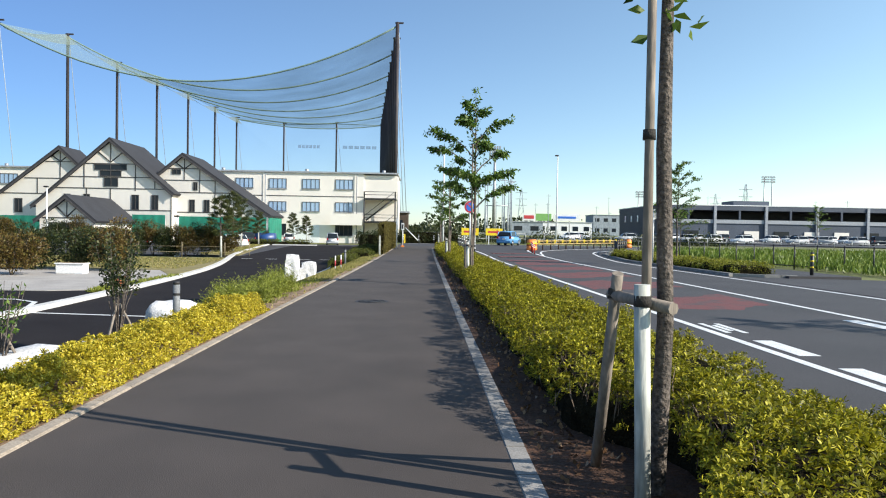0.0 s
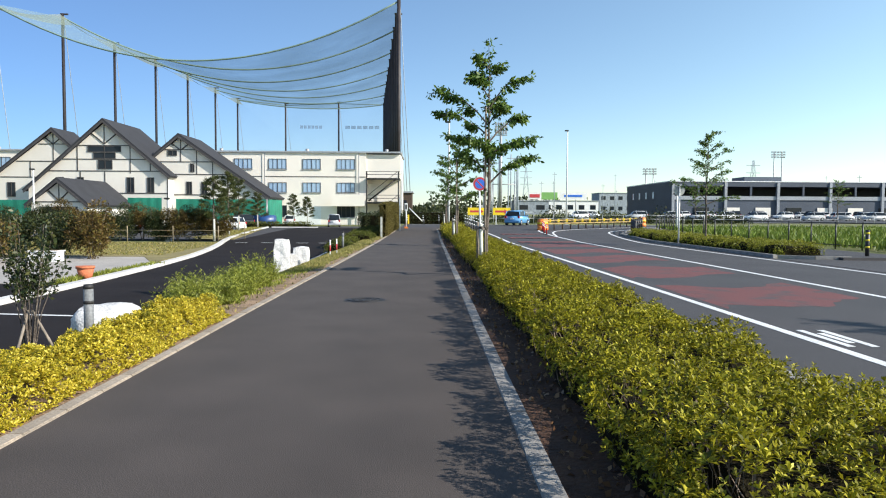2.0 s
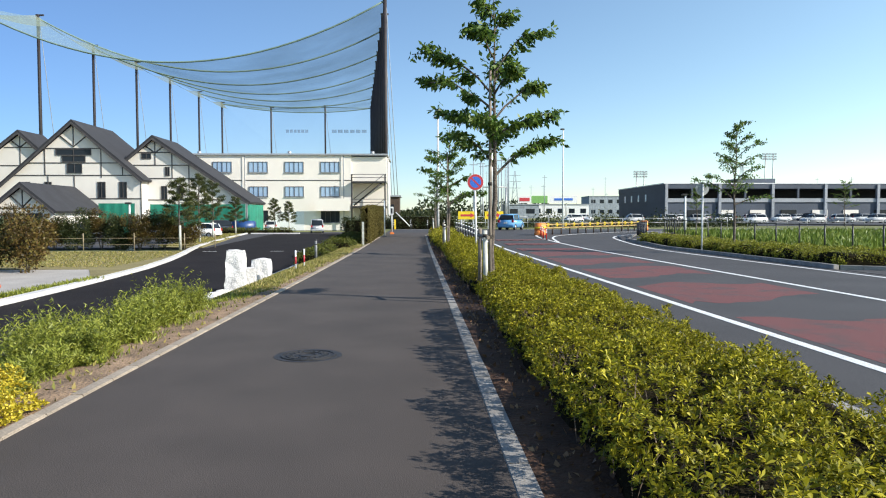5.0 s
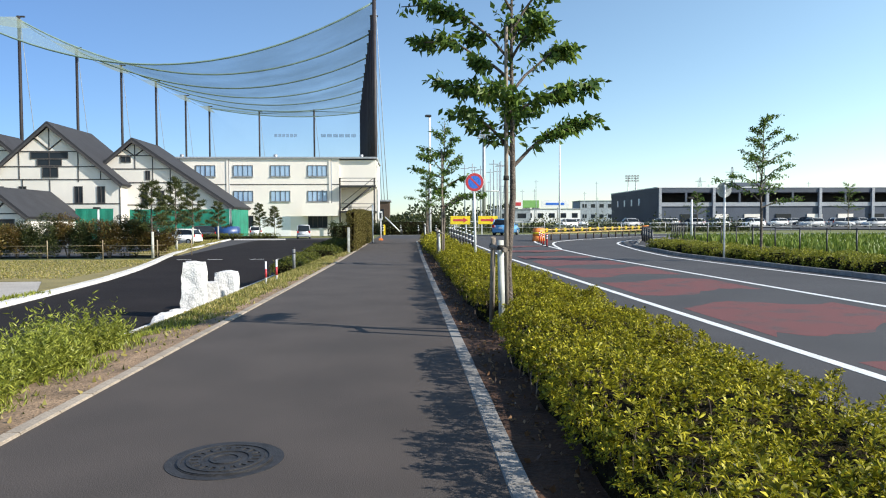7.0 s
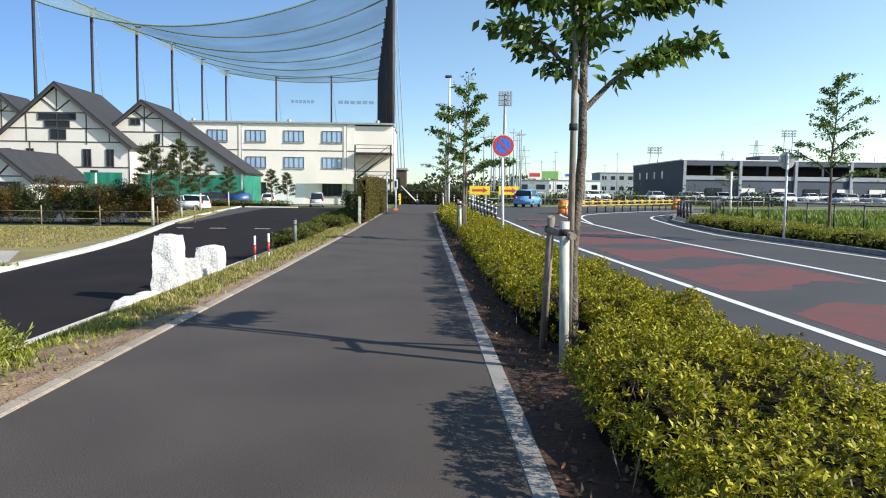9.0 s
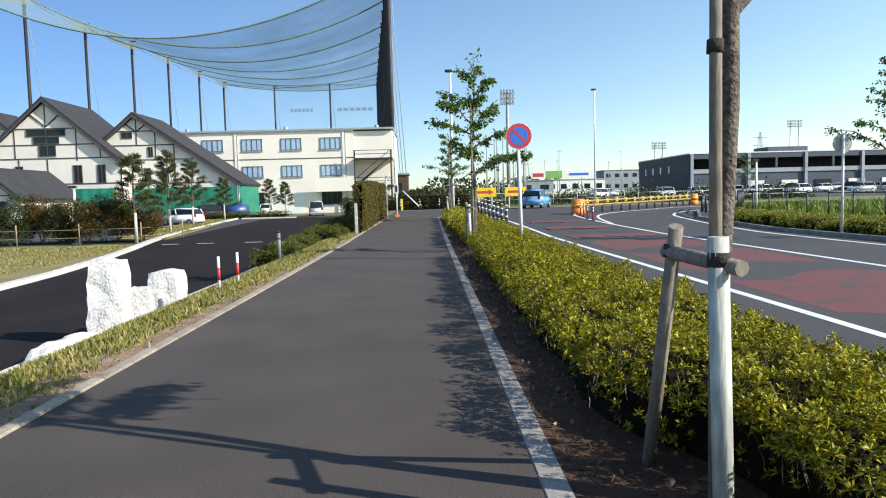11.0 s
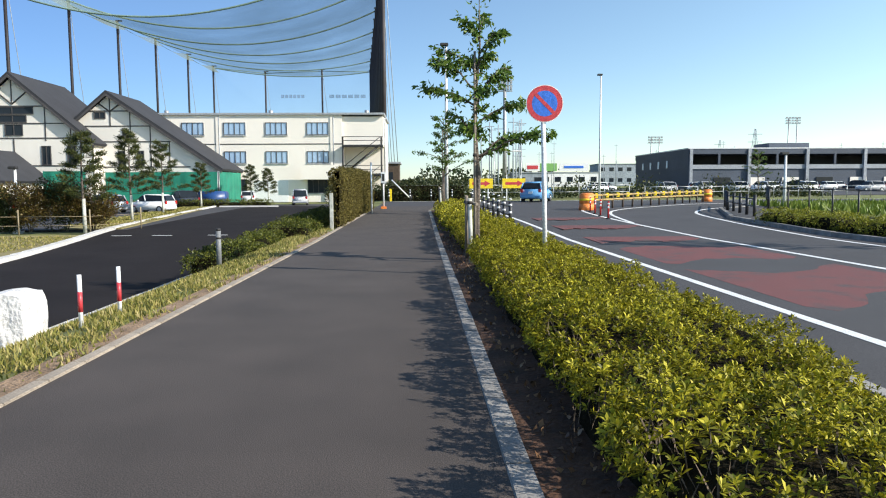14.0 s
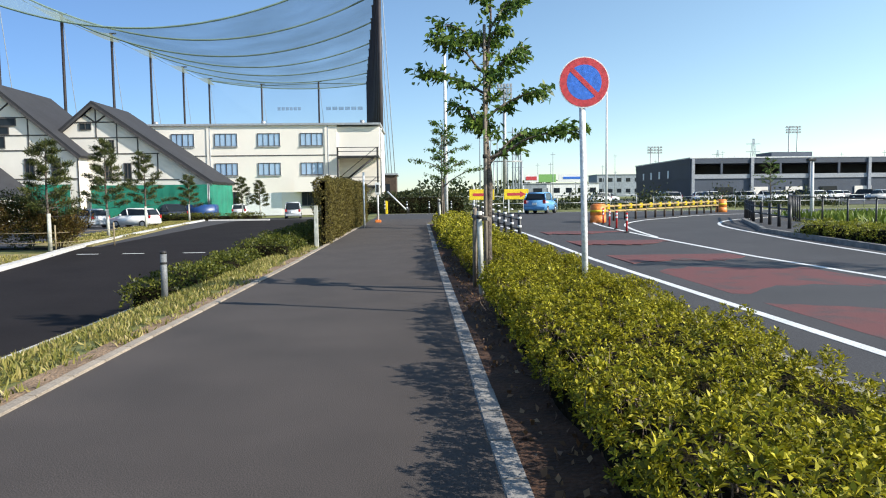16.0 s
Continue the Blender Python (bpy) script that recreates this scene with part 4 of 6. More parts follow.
for k, (x, y, s, m, lab) in enumerate(((-21.5, 33.5, 2.3, SHRUBLEAF, "tall dark green shrub by the forecourt"), (-24.5, 34.5, 2.6, SHRUBLEAF, "tall dark green shrub by the forecourt"), (-20.6, 37.5, 2.3, RUSSETLEAF, "russet shrub behind the white planter"),
                                        (-17.7, 42.3, 3.0, RUSSETLEAF, "tall russet and green shrub at the lawn corner"), (-19.9, 42.8, 2.4, SHRUBLEAF, "dark green shrub by the forecourt"), (-22.3, 42.6, 2.5, SHRUBLEAF, "dark green shrub by the forecourt"), (-24.8, 42.9, 2.3, RUSSETLEAF, "russet shrub by the forecourt"), (-27.5, 36, 3.0, SHRUBLEAF, "tall dark green shrub by the forecourt"))):
    shrub("forecourt_shrub", x, y, -0.9, 1.6, 1.4, s, 4200, m, lab, 70 + k, 0.15, "forecourt shrubs")


def sapling(x, y, z, height, seed, label, count, mat=SHRUBLEAF, tint=0.05):
    """A thin staked sapling with many upright twigs."""
    r = random.Random(seed)
    ob = thing("sapling", x, y, z, label, "tree", "bank saplings")
    at, out = [], []
    for n in range(16):
        a, rr = n * 2.4, r.uniform(0.15, 0.45) * height * 0.45
        pts = [(0, 0, 0.05), (math.cos(a) * rr * 0.35, math.sin(a) * rr * 0.35, height * 0.4), (math.cos(a) * rr, math.sin(a) * rr, height * r.uniform(0.65, 1.0))]
        part("stem", tube(bmesh.new(), pts, [0.014, 0.009, 0.003], 5), BARK, ob)
        for _ in range(count // 16):
            q = r.uniform(0.25, 1)
            at.append(tuple(pts[1][k] + (pts[2][k] - pts[1][k]) * q + r.gauss(0, 0.05) for k in range(3)))
            out.append((math.cos(a) * 0.4, math.sin(a) * 0.4, 0.5))
    tagged(part_mesh("foliage", leaves("foliage", np.array(at), np.array(out), 0.07, 0.035, mat, 0.7), ob), kind="stuff")
    for a in (0.4, 2.5, 4.6):
        part("stake", rod(bmesh.new(), (0.5 * math.cos(a), 0.5 * math.sin(a), -0.05), (0.03 * math.cos(a), 0.03 * math.sin(a), 0.95), 0.022, 0.02, 7), STAKE, ob, "leaning support stake")
    return ob


sapling(-5.75, 15.0, bank(-5.75) - 0.03, 2.3, 5, "bushy staked sapling with fine dark twigs", 1500)
sapling(-5.6, 11.0, bank(-5.6) - 0.03, 1.7, 6, "thin staked sapling with few broad leaves", 260, TREELEAF)

# ---- boulders and standing stones on the bank ----


def boulder(x, y, sx, sy, sz, seed, label):
    return tagged(new("boulder", mesh_of("boulder", rock(bmesh.new(), x, y, bank(x) + sz * 0.45, sx, sy, sz, seed), STONE, True)), label, "boulder", "bank boulders")


for k, (x, y, s) in enumerate(((-5.35, 11.4, 0.5), (-5.2, 12.4, 0.32), (-5.3, 13.4, 0.32), (-5.1, 14.2, 0.24), (-5.05, 15.9, 0.42), (-5.5, 16.9, 0.4), (-5.0, 19.0, 0.26), (-5.6, 22.0, 0.3), (-5.5, 10.3, 0.36))):
    boulder(x, y, s * 1.15, s * 1.3, s * (0.72 if k != 4 else 1.05), k + 1, "pale weathered boulder set in the planted bank")


def chiselled(name, x, y, z, w, d, h, seed, label, lean=0.0):
    """A split standing stone: rough faces, chipped edges."""
    bm = box(bmesh.new(), -w / 2, -d / 2, 0, w / 2, d / 2, h)
    bmesh.ops.subdivide_edges(bm, edges=bm.edges, cuts=9, use_grid_fill=True)
    for v in bm.verts:
        c = v.co.copy()
        n = Vector((noise.noise(c * 2.3 + Vector((seed, 0, 0))), noise.noise(c * 2.3 + Vector((0, seed, 5))), noise.noise(c * 2.3 + Vector((3, 0, seed)))))
        m = Vector((noise.noise(c * 7 + Vector((seed, 2, 0))), noise.noise(c * 7 + Vector((0, seed, 1))), noise.noise(c * 7 + Vector((4, 0, seed)))))
        taper = 1 - 0.16 * (c.z / h) ** 2
        v.co = Vector((c.x * taper + lean * c.z, c.y * taper, c.z)) + n * 0.055 + m * (0.03 if c.x < -w * 0.45 else 0.012)
        if c.z < 0.01:
            v.co.z = -0.12
    ob = new(name, mesh_of(name, bm, STONE, False))
    ob.matrix_basis = pose(x, y, z, 0, 0, 12 * math.sin(seed))
    return tagged(ob, label, "stone", "standing stones")


chiselled("standing_stone", -5.55, 31.6, bank(-5.55) - 0.05, 0.6, 0.62, 1.32, 1, "tall pale split granite standing stone")
chiselled("standing_stone", -5.3, 32.35, bank(-5.3), 0.36, 0.4, 0.62, 2, "short pale granite stone between taller ones")
chiselled("standing_stone", -5.1, 33.1, bank(-5.1), 0.62, 0.6, 0.74, 3, "rounded pale granite standing stone")
chiselled("base_stone", -5.75, 30.5, bank(-5.75) - 0.03, 0.34, 1.6, 0.2, 4, "low pale granite slab beside the standing stones")

# ---- small things along the path ----


def manhole():
    ob = thing("manhole_cover", -1.14, 17.36, 0.0, "round patterned cast iron manhole cover in asphalt", "manhole cover")
    part("frame", disc(bmesh.new(), 0, 0, -0.03, 0.003, 0.375, 48), IRON, ob)
    part("lid", disc(bmesh.new(), 0, 0, -0.03, 0.006, 0.31, 48), IRON, ob)
    for rr in (0.09, 0.16, 0.235, 0.29):
        bm = bmesh.new()
        ribbon(bm, [(rr * math.cos(a), rr * math.sin(a)) for a in np.linspace(0, 2 * math.pi, 41)], 0.022, 0.006, 0.006)
        part("ring", bm, IRON, ob)
    for k in range(20):
        a = k * math.pi / 10
        bm = ribbon(bmesh.new(), [(0.17 * math.cos(a), 0.17 * math.sin(a)), (0.225 * math.cos(a), 0.225 * math.sin(a))], 0.03, 0.006, 0.006)
        part("boss", bm, IRON, ob)
    return ob


manhole()


def bollard(x, y):
    ob = thing("bollard", x, y, bank(x) - 0.03, "slim weathered grey steel bollard on the bank", "bollard", "bank bollards")
    part("post", rod(bmesh.new(), (0, 0, -0.1), (0, 0, 0.82), 0.055, 0.055, 14), BOLLARD_GREY, ob)
    part("cap", rod(bmesh.new(), (0, 0, 0.82), (0, 0, 0.87), 0.06, 0.05, 14), IRON, ob, "darker rounded cap")
    part("band", rod(bmesh.new(), (0, 0, 0.64), (0, 0, 0.68), 0.058, 0.058, 14), IRON, ob)


bollard(-4.18, 39.3)
bollard(-4.0, 13.1)


def marker(x, y):
    ob = thing("marker_stake", x, y, bank(x) - 0.03, "thin red and white plastic marker stake in grass", "marker stake", "marker stakes")
    part("stake", rod(bmesh.new(), (0, 0, -0.05), (0, 0, 0.62), 0.026, 0.026, 10), SIGN_WHITE, ob)
    part("band", rod(bmesh.new(), (0, 0, 0.18), (0, 0, 0.42), 0.028, 0.028, 10), SIGN_RED, ob, "red band")


marker(-3.82, 32.25)
marker(-3.66, 32.95)

# ---- signs ----


def round_sign(x, y, turn):
    """A no-parking sign: blue disc, red rim and bar on a white pole."""
    ob = thing("no_parking_sign", x, y, 0, "round blue and red no-parking sign on white pole", "road sign", turn=turn)
    part("pole", rod(bmesh.new(), (0.04, 0.045, -0.1), (-0.02, 0.045, 2.86), 0.038, 0.038, 12), WHITE_POLE, ob)
    plate = part("plate", upright_disc(0.3, -0.002, 0.006, 0), SIGN_WHITE, ob, "white-edged plate")
    part("rim", upright_ring(0.288, 0.205, -0.005), SIGN_RED, plate, "red rim")
    part("field", upright_disc(0.206, -0.006, -0.002, 0), SIGN_BLUE, plate, "blue field")
    bm = bmesh.new()
    box(bm, -0.212, -0.0085, -0.028, 0.212, -0.006, 0.028)
    bmesh.ops.rotate(bm, verts=bm.verts, cent=(0, 0, 0), matrix=Matrix.Rotation(radians(45), 3, "Y"))
    bmesh.ops.translate(bm, verts=bm.verts, vec=(0, 0, 2.84))
    part("bar", bm, SIGN_RED, plate, "red slanting bar")
    for zz in (2.7, 2.98):
        part("clamp", box(bmesh.new(), -0.06, 0.006, zz - 0.02, 0.06, 0.09, zz + 0.02), STEEL, ob)
    return ob


def upright_disc(r, y0, y1, _, seg=48, zc=2.84):
    bm = bmesh.new()
    return prism(bm, [(r * math.cos(2 * math.pi * k / seg), zc + r * math.sin(2 * math.pi * k / seg)) for k in range(seg)], y0, y1)


def upright_ring(r1, r0, y, seg=48, zc=2.84):
    bm = bmesh.new()
    for k in range(seg):
        a, b = 2 * math.pi * k / seg, 2 * math.pi * (k + 1) / seg
        quad = [bm.verts.new((rr * math.cos(t), yy, zc + rr * math.sin(t))) for yy in (y, y + 0.003) for rr, t in ((r0, a), (r1, a), (r1, b), (r0, b))]
        bm.faces.new(quad[:4])
        bm.faces.new(quad[4:][::-1])
        for i in range(4):
            bm.faces.new((quad[i], quad[(i + 1) % 4], quad[4 + (i + 1) % 4], quad[4 + i]))
    bmesh.ops.recalc_face_normals(bm, faces=bm.faces)
    return bm


round_sign(2.2, 35.4, -2)


def sign_back(x, y):
    ob = thing("road_sign", x, y, 0.05, "round road sign seen from its bare grey back", "road sign")
    part("pole", rod(bmesh.new(), (0, 0, -0.1), (0, 0, 3.0), 0.038, 0.038, 12), WHITE_POLE, ob)
    part("plate", upright_disc(0.3, 0.05, 0.056, 0, zc=2.76), SIGN_BACK, ob, "bare grey back of a plate")
    part("clamp", box(bmesh.new(), -0.2, 0.03, 2.72, 0.2, 0.05, 2.78), STEEL, ob)


sign_back(12.68, 40.45)


def arrow_board(x, y):
    """A yellow works board with a red arrow on two white legs."""
    ob = thing("arrow_board", x, y, 0, "yellow warning board with red arrow on white legs", "warning sign", "arrow boards")
    board = part("board", box(bmesh.new(), -0.98, -0.02, 1.0, 0.98, 0.02, 1.82, 0.01), YELLOW, ob)
    part("arrow", prism(bmesh.new(), [(-0.72, 1.3), (0.3, 1.3), (0.3, 1.16), (0.78, 1.41), (0.3, 1.66), (0.3, 1.52), (-0.72, 1.52)], -0.03, -0.022), SIGN_RED, board, "red arrow")
    for sx in (-0.6, 0.6):
        part("leg", box(bmesh.new(), sx - 0.05, 0.02, -0.05, sx + 0.05, 0.08, 2.1), WHITE_POLE, ob)


arrow_board(5.25, 82.8)
arrow_board(8.1, 83.7)


def street_lamp(x, y, z, h, label):
    ob = thing("street_lamp", x, y, z, label, "street lamp", "street lamps")
    part("pole", rod(bmesh.new(), (0, 0, -0.1), (0, 0, h), 0.1, 0.06, 12), WHITE_POLE, ob)
    part("lamp_head", box(bmesh.new(), -0.3, -0.15, h, 0.12, 0.15, h + 0.14, 0.03), IRON, ob, "dark flat lamp head")
    part("base", box(bmesh.new(), -0.2, -0.2, -0.1, 0.2, 0.2, 0.03, 0.01), STEEL, ob)


street_lamp(15.3, 83.4, 0, 10.3, "tall slim white street lamp by the junction")
street_lamp(1.55, 60.5, 0, 8.4, "tall white street lamp beside the path end")
street_lamp(20.4, 62.7, 0, 2.95, "short white lamp post behind the island rail")
street_lamp(-20.5, 61.0, -0.9, 3.2, "short white lamp post beside the lawn")
street_lamp(-37, 72.0, -0.9, 6.0, "white lamp post in the car park")

# ---- posts, rails and barriers ----


def banded_post(parent, x, y, z, h, r=0.06):
    p = part("post", rod(bmesh.new(), (x, y, z - 0.1), (x, y, z + h), r, r, 10), BLACK_STEEL, parent)
    for zz in (0.45, 0.75):
        part("band", rod(bmesh.new(), (x, y, z + h * zz), (x, y, z + h * zz + 0.07), r * 1.06, r * 1.06, 10), SIGN_WHITE, p, "white reflecting band")
    part("cap", rod(bmesh.new(), (x, y, z + h), (x, y, z + h + 0.04), r * 1.05, r * 0.6, 10), SIGN_WHITE, p, "pale cap")
    return p


def rail_fence(name, line, spacing, h, label, z=0.0, rails=(0.42, 0.72), mat=BLACK_STEEL, bands=True, thick=0.026, stout=0.035):
    """Posts along a line with two rails between them."""
    ob = thing(name, 0, 0, 0, label, "fence")
    pts = []
    for (xa, ya), (xb, yb) in zip(line, line[1:]):
        n = max(1, round(math.hypot(xb - xa, yb - ya) / spacing))
        pts += [(xa + (xb - xa) * k / n, ya + (yb - ya) * k / n) for k in range(n + (line[-1] == (xb, yb)))]
    for x, y in pts:
        if bands:
            banded_post(ob, x, y, z, h)
        else:
            part("post", rod(bmesh.new(), (x, y, z - 0.1), (x, y, z + h), stout, stout, 10), mat, ob)
    for zz in rails:
        for a, b in zip(pts, pts[1:]):
            part("rail", rod(bmesh.new(), (*a, z + zz), (*b, z + zz), thick, thick, 6), mat, ob)
    return ob


rail_fence("guard_rail", [(3.42, 49.3), (3.3, 54), (2.9, 61)], 1.5, 0.9, "black guard rail posts with white bands")
rail_fence("guard_rail", [(14.2, 53.2), (15.6, 59.0), (18.5, 66.0)], 1.6, 0.9, "black guard rail on the kerbed island", 0.09, bands=False, thick=0.035, stout=0.07)
rail_fence("path_end_rail", [(-2.4, 83.0), (4.6, 83.2)], 1.7, 0.9, "black and white posts across the road end", 0.0, rails=())
rail_fence("field_fence", [(22.5, 29.5), (20.0, 37), (17.6, 48), (17.2, 58), (22, 68)], 1.7, 1.25, "dark steel fence posts along the green field", 0.0, rails=(0.15, 1.2), bands=False)
rail_fence("pipe_fence", [(20, 86), (60, 92), (120, 96)], 2.5, 1.1, "grey pipe fence before the car park", 0.0, rails=(0.6, 1.05), mat=STEEL, bands=False)
rail_fence("pipe_fence", [(-2, 88), (19.8, 90)], 2.5, 1.3, "grey pipe fence across the road end", 0.0, rails=(0.6, 1.25), mat=STEEL, bands=False)
rail_fence("rope_fence", [(-15.1, 63.2), (-16.2, 59.6), (-40, 58.4)], 3.6, 1.15, "bamboo posts with rope rails along the lawn", -0.88, rails=(0.35, 0.8), mat=BAMBOO, bands=False, thick=0.012)


def barrier():
    ob = thing("works_barrier", 0, 0, 0, "yellow and dark banded works barrier along the junction", "barrier")
    a, b, n = (9.6, 62.9), (21.2, 76.0), 13
    for k in range(n + 1):
        x, y = a[0] + (b[0] - a[0]) * k / n, a[1] + (b[1] - a[1]) * k / n
        part("post", rod(bmesh.new(), (x, y, -0.05), (x, y, 0.85), 0.06, 0.06, 8), BROWN_WOOD, ob)
        if k < n:
            x2, y2 = a[0] + (b[0] - a[0]) * (k + 1) / n, a[1] + (b[1] - a[1]) * (k + 1) / n
            for zz in (0.5, 0.76):
                part("rail", rod(bmesh.new(), (x, y, zz), (x2, y2, zz), 0.06, 0.06, 8), RAIL_CREAM, ob)
            part("reflector", box(bmesh.new(), (x + x2) / 2 - 0.09, (y + y2) / 2 - 0.07, 0.6, (x + x2) / 2 + 0.09, (y + y2) / 2 + 0.07, 0.88, 0.02), YELLOW, ob, "yellow reflector block")


barrier()


def barrel(x, y):
    ob = thing("water_barrel", x, y, 0, "orange plastic water-filled traffic barrel", "traffic barrel", "traffic barrels")
    for z0, z1, r0, r1 in ((-0.05, 0.35, 0.4, 0.37), (0.35, 0.85, 0.37, 0.36)):
        part("drum", rod(bmesh.new(), (0, 0, z0), (0, 0, z1), r0, r1, 20), ORANGE, ob)
    part("lid", rod(bmesh.new(), (0, 0, 0.85), (0, 0, 0.9), 0.36, 0.26, 20), ORANGE, ob)
    part("band", rod(bmesh.new(), (0, 0, 0.5), (0, 0, 0.62), 0.375, 0.374, 20), YELLOW, ob, "pale reflecting band")


barrel(9.15, 62.0)
barrel(21.8, 76.8)
barrel(9.5, 63.2)


def delineator(x, y):
    ob = thing("lane_post", x, y, 0, "thin red lane post with white bands on rubber base", "lane post", "lane posts")
    part("post", rod(bmesh.new(), (0, 0, 0), (0, 0, 0.75), 0.04, 0.04, 10), LAMP_RED, ob)
    for zz in (0.45, 0.6):
        part("band", rod(bmesh.new(), (0, 0, zz), (0, 0, zz + 0.07), 0.043, 0.043, 10), SIGN_WHITE, ob, "white band")
    part("base", rod(bmesh.new(), (0, 0, -0.05), (0, 0, 0.04), 0.12, 0.09, 12), RUBBER, ob)


for x, y in ((8.15, 53.7), (8.35, 55.8), (8.6, 57.8), (8.85, 59.8)):
    delineator(x, y)
ob = thing("banded_bollard", 15.85, 30.0, 0.09, "black bollard with yellow bands on the pavement", "bollard")
part("post", rod(bmesh.new(), (0, 0, -0.1), (0, 0, 0.95), 0.07, 0.07, 14), BLACK_STEEL, ob)
for zz in (0.3, 0.55, 0.8):
    part("band", rod(bmesh.new(), (0, 0, zz), (0, 0, zz + 0.06), 0.073, 0.073, 14), YELLOW, ob, "yellow band")

ob = thing("plant_pot", -12.25, 30.2, -0.885, "orange clay plant pot at the drive edge", "plant pot")
part("pot", rod(bmesh.new(), (0, 0, 0), (0, 0, 0.42), 0.2, 0.29, 20), TERRACOTTA, ob)
part("rim", rod(bmesh.new(), (0, 0, 0.42), (0, 0, 0.5), 0.32, 0.32, 20), TERRACOTTA, ob)
ob = thing("planter", -18.5, 39.3, -0.885, "long low white planter box on paving", "planter")
part("trough", box(bmesh.new(), -0.7, -0.35, 0, 0.7, 0.35, 0.5, 0.02), SIGN_WHITE, ob)
part("rim", box(bmesh.new(), -0.75, -0.4, 0.5, 0.75, 0.4, 0.56, 0.01), SIGN_WHITE, ob)
part("soil", box(bmesh.new(), -0.62, -0.28, 0.5, 0.62, 0.28, 0.565), SOIL, ob, "dark soil")

ob = thing("hedge_post", -2.98, 49.3, -0.05, "pale wooden post at the tall hedge end", "post")
part("post", box(bmesh.new(), -0.06, -0.06, -0.1, 0.06, 0.06, 1.3, 0.01), PALE_STAKE, ob)
ob = thing("white_pole", -2.25, 59.6, 0, "plain white steel pole at the path edge", "pole")
part("pole", rod(bmesh.new(), (0, 0, -0.1), (0, 0, 2.5), 0.045, 0.045, 12), WHITE_POLE, ob)
part("cap", rod(bmesh.new(), (0, 0, 2.5), (0, 0, 2.54), 0.05, 0.03, 12), WHITE_POLE, ob)

ob = thing("control_post", -1.95, 65.5, 0, "white post with a small dark box at the path end", "post")
part("post", rod(bmesh.new(), (0, 0, -0.1), (0, 0, 2.1), 0.05, 0.05, 12), WHITE_POLE, ob)
part("box", box(bmesh.new(), -0.13, -0.09, 1.5, 0.13, 0.09, 2.15, 0.02), WHITE_POLE, ob, "white box casing")
part("panel", box(bmesh.new(), -0.07, -0.1, 1.62, 0.07, -0.088, 2.03), BLACK_STEEL, ob, "dark panel")
part("foot", box(bmesh.new(), -0.16, -0.16, -0.05, 0.16, 0.16, 0.14, 0.03), ORANGE, ob, "orange weight")
ob = thing("barrier_arm", -2.3, 84.0, 0, "yellow stand with a slanting pale barrier arm", "barrier")
part("stand", box(bmesh.new(), -0.1, -0.1, -0.05, 0.1, 0.1, 1.0, 0.03), YELLOW, ob, "yellow stand")
part("arm", rod(bmesh.new(), (0.1, -0.2, 1.75), (1.75, -0.2, 0.1), 0.055, 0.055, 8), WHITE_POLE, ob, "pale slanting arm")
part("rest", rod(bmesh.new(), (1.75, -0.2, -0.05), (1.75, -0.2, 0.5), 0.07, 0.07, 10), BLACK_STEEL, ob)
ob = thing("goal_frame", 12.2, 121, 0, "tall thin grey steel frame in the field", "frame")
for fx in (-1.85, 1.85):
    part("upright", rod(bmesh.new(), (fx, 0, -0.2), (fx, 0, 5.8), 0.08, 0.08, 8), STEEL, ob)
part("top_bar", rod(bmesh.new(), (-1.85, 0, 5.8), (1.85, 0, 5.8), 0.08, 0.08, 8), STEEL, ob)

# ---- vehicles ----


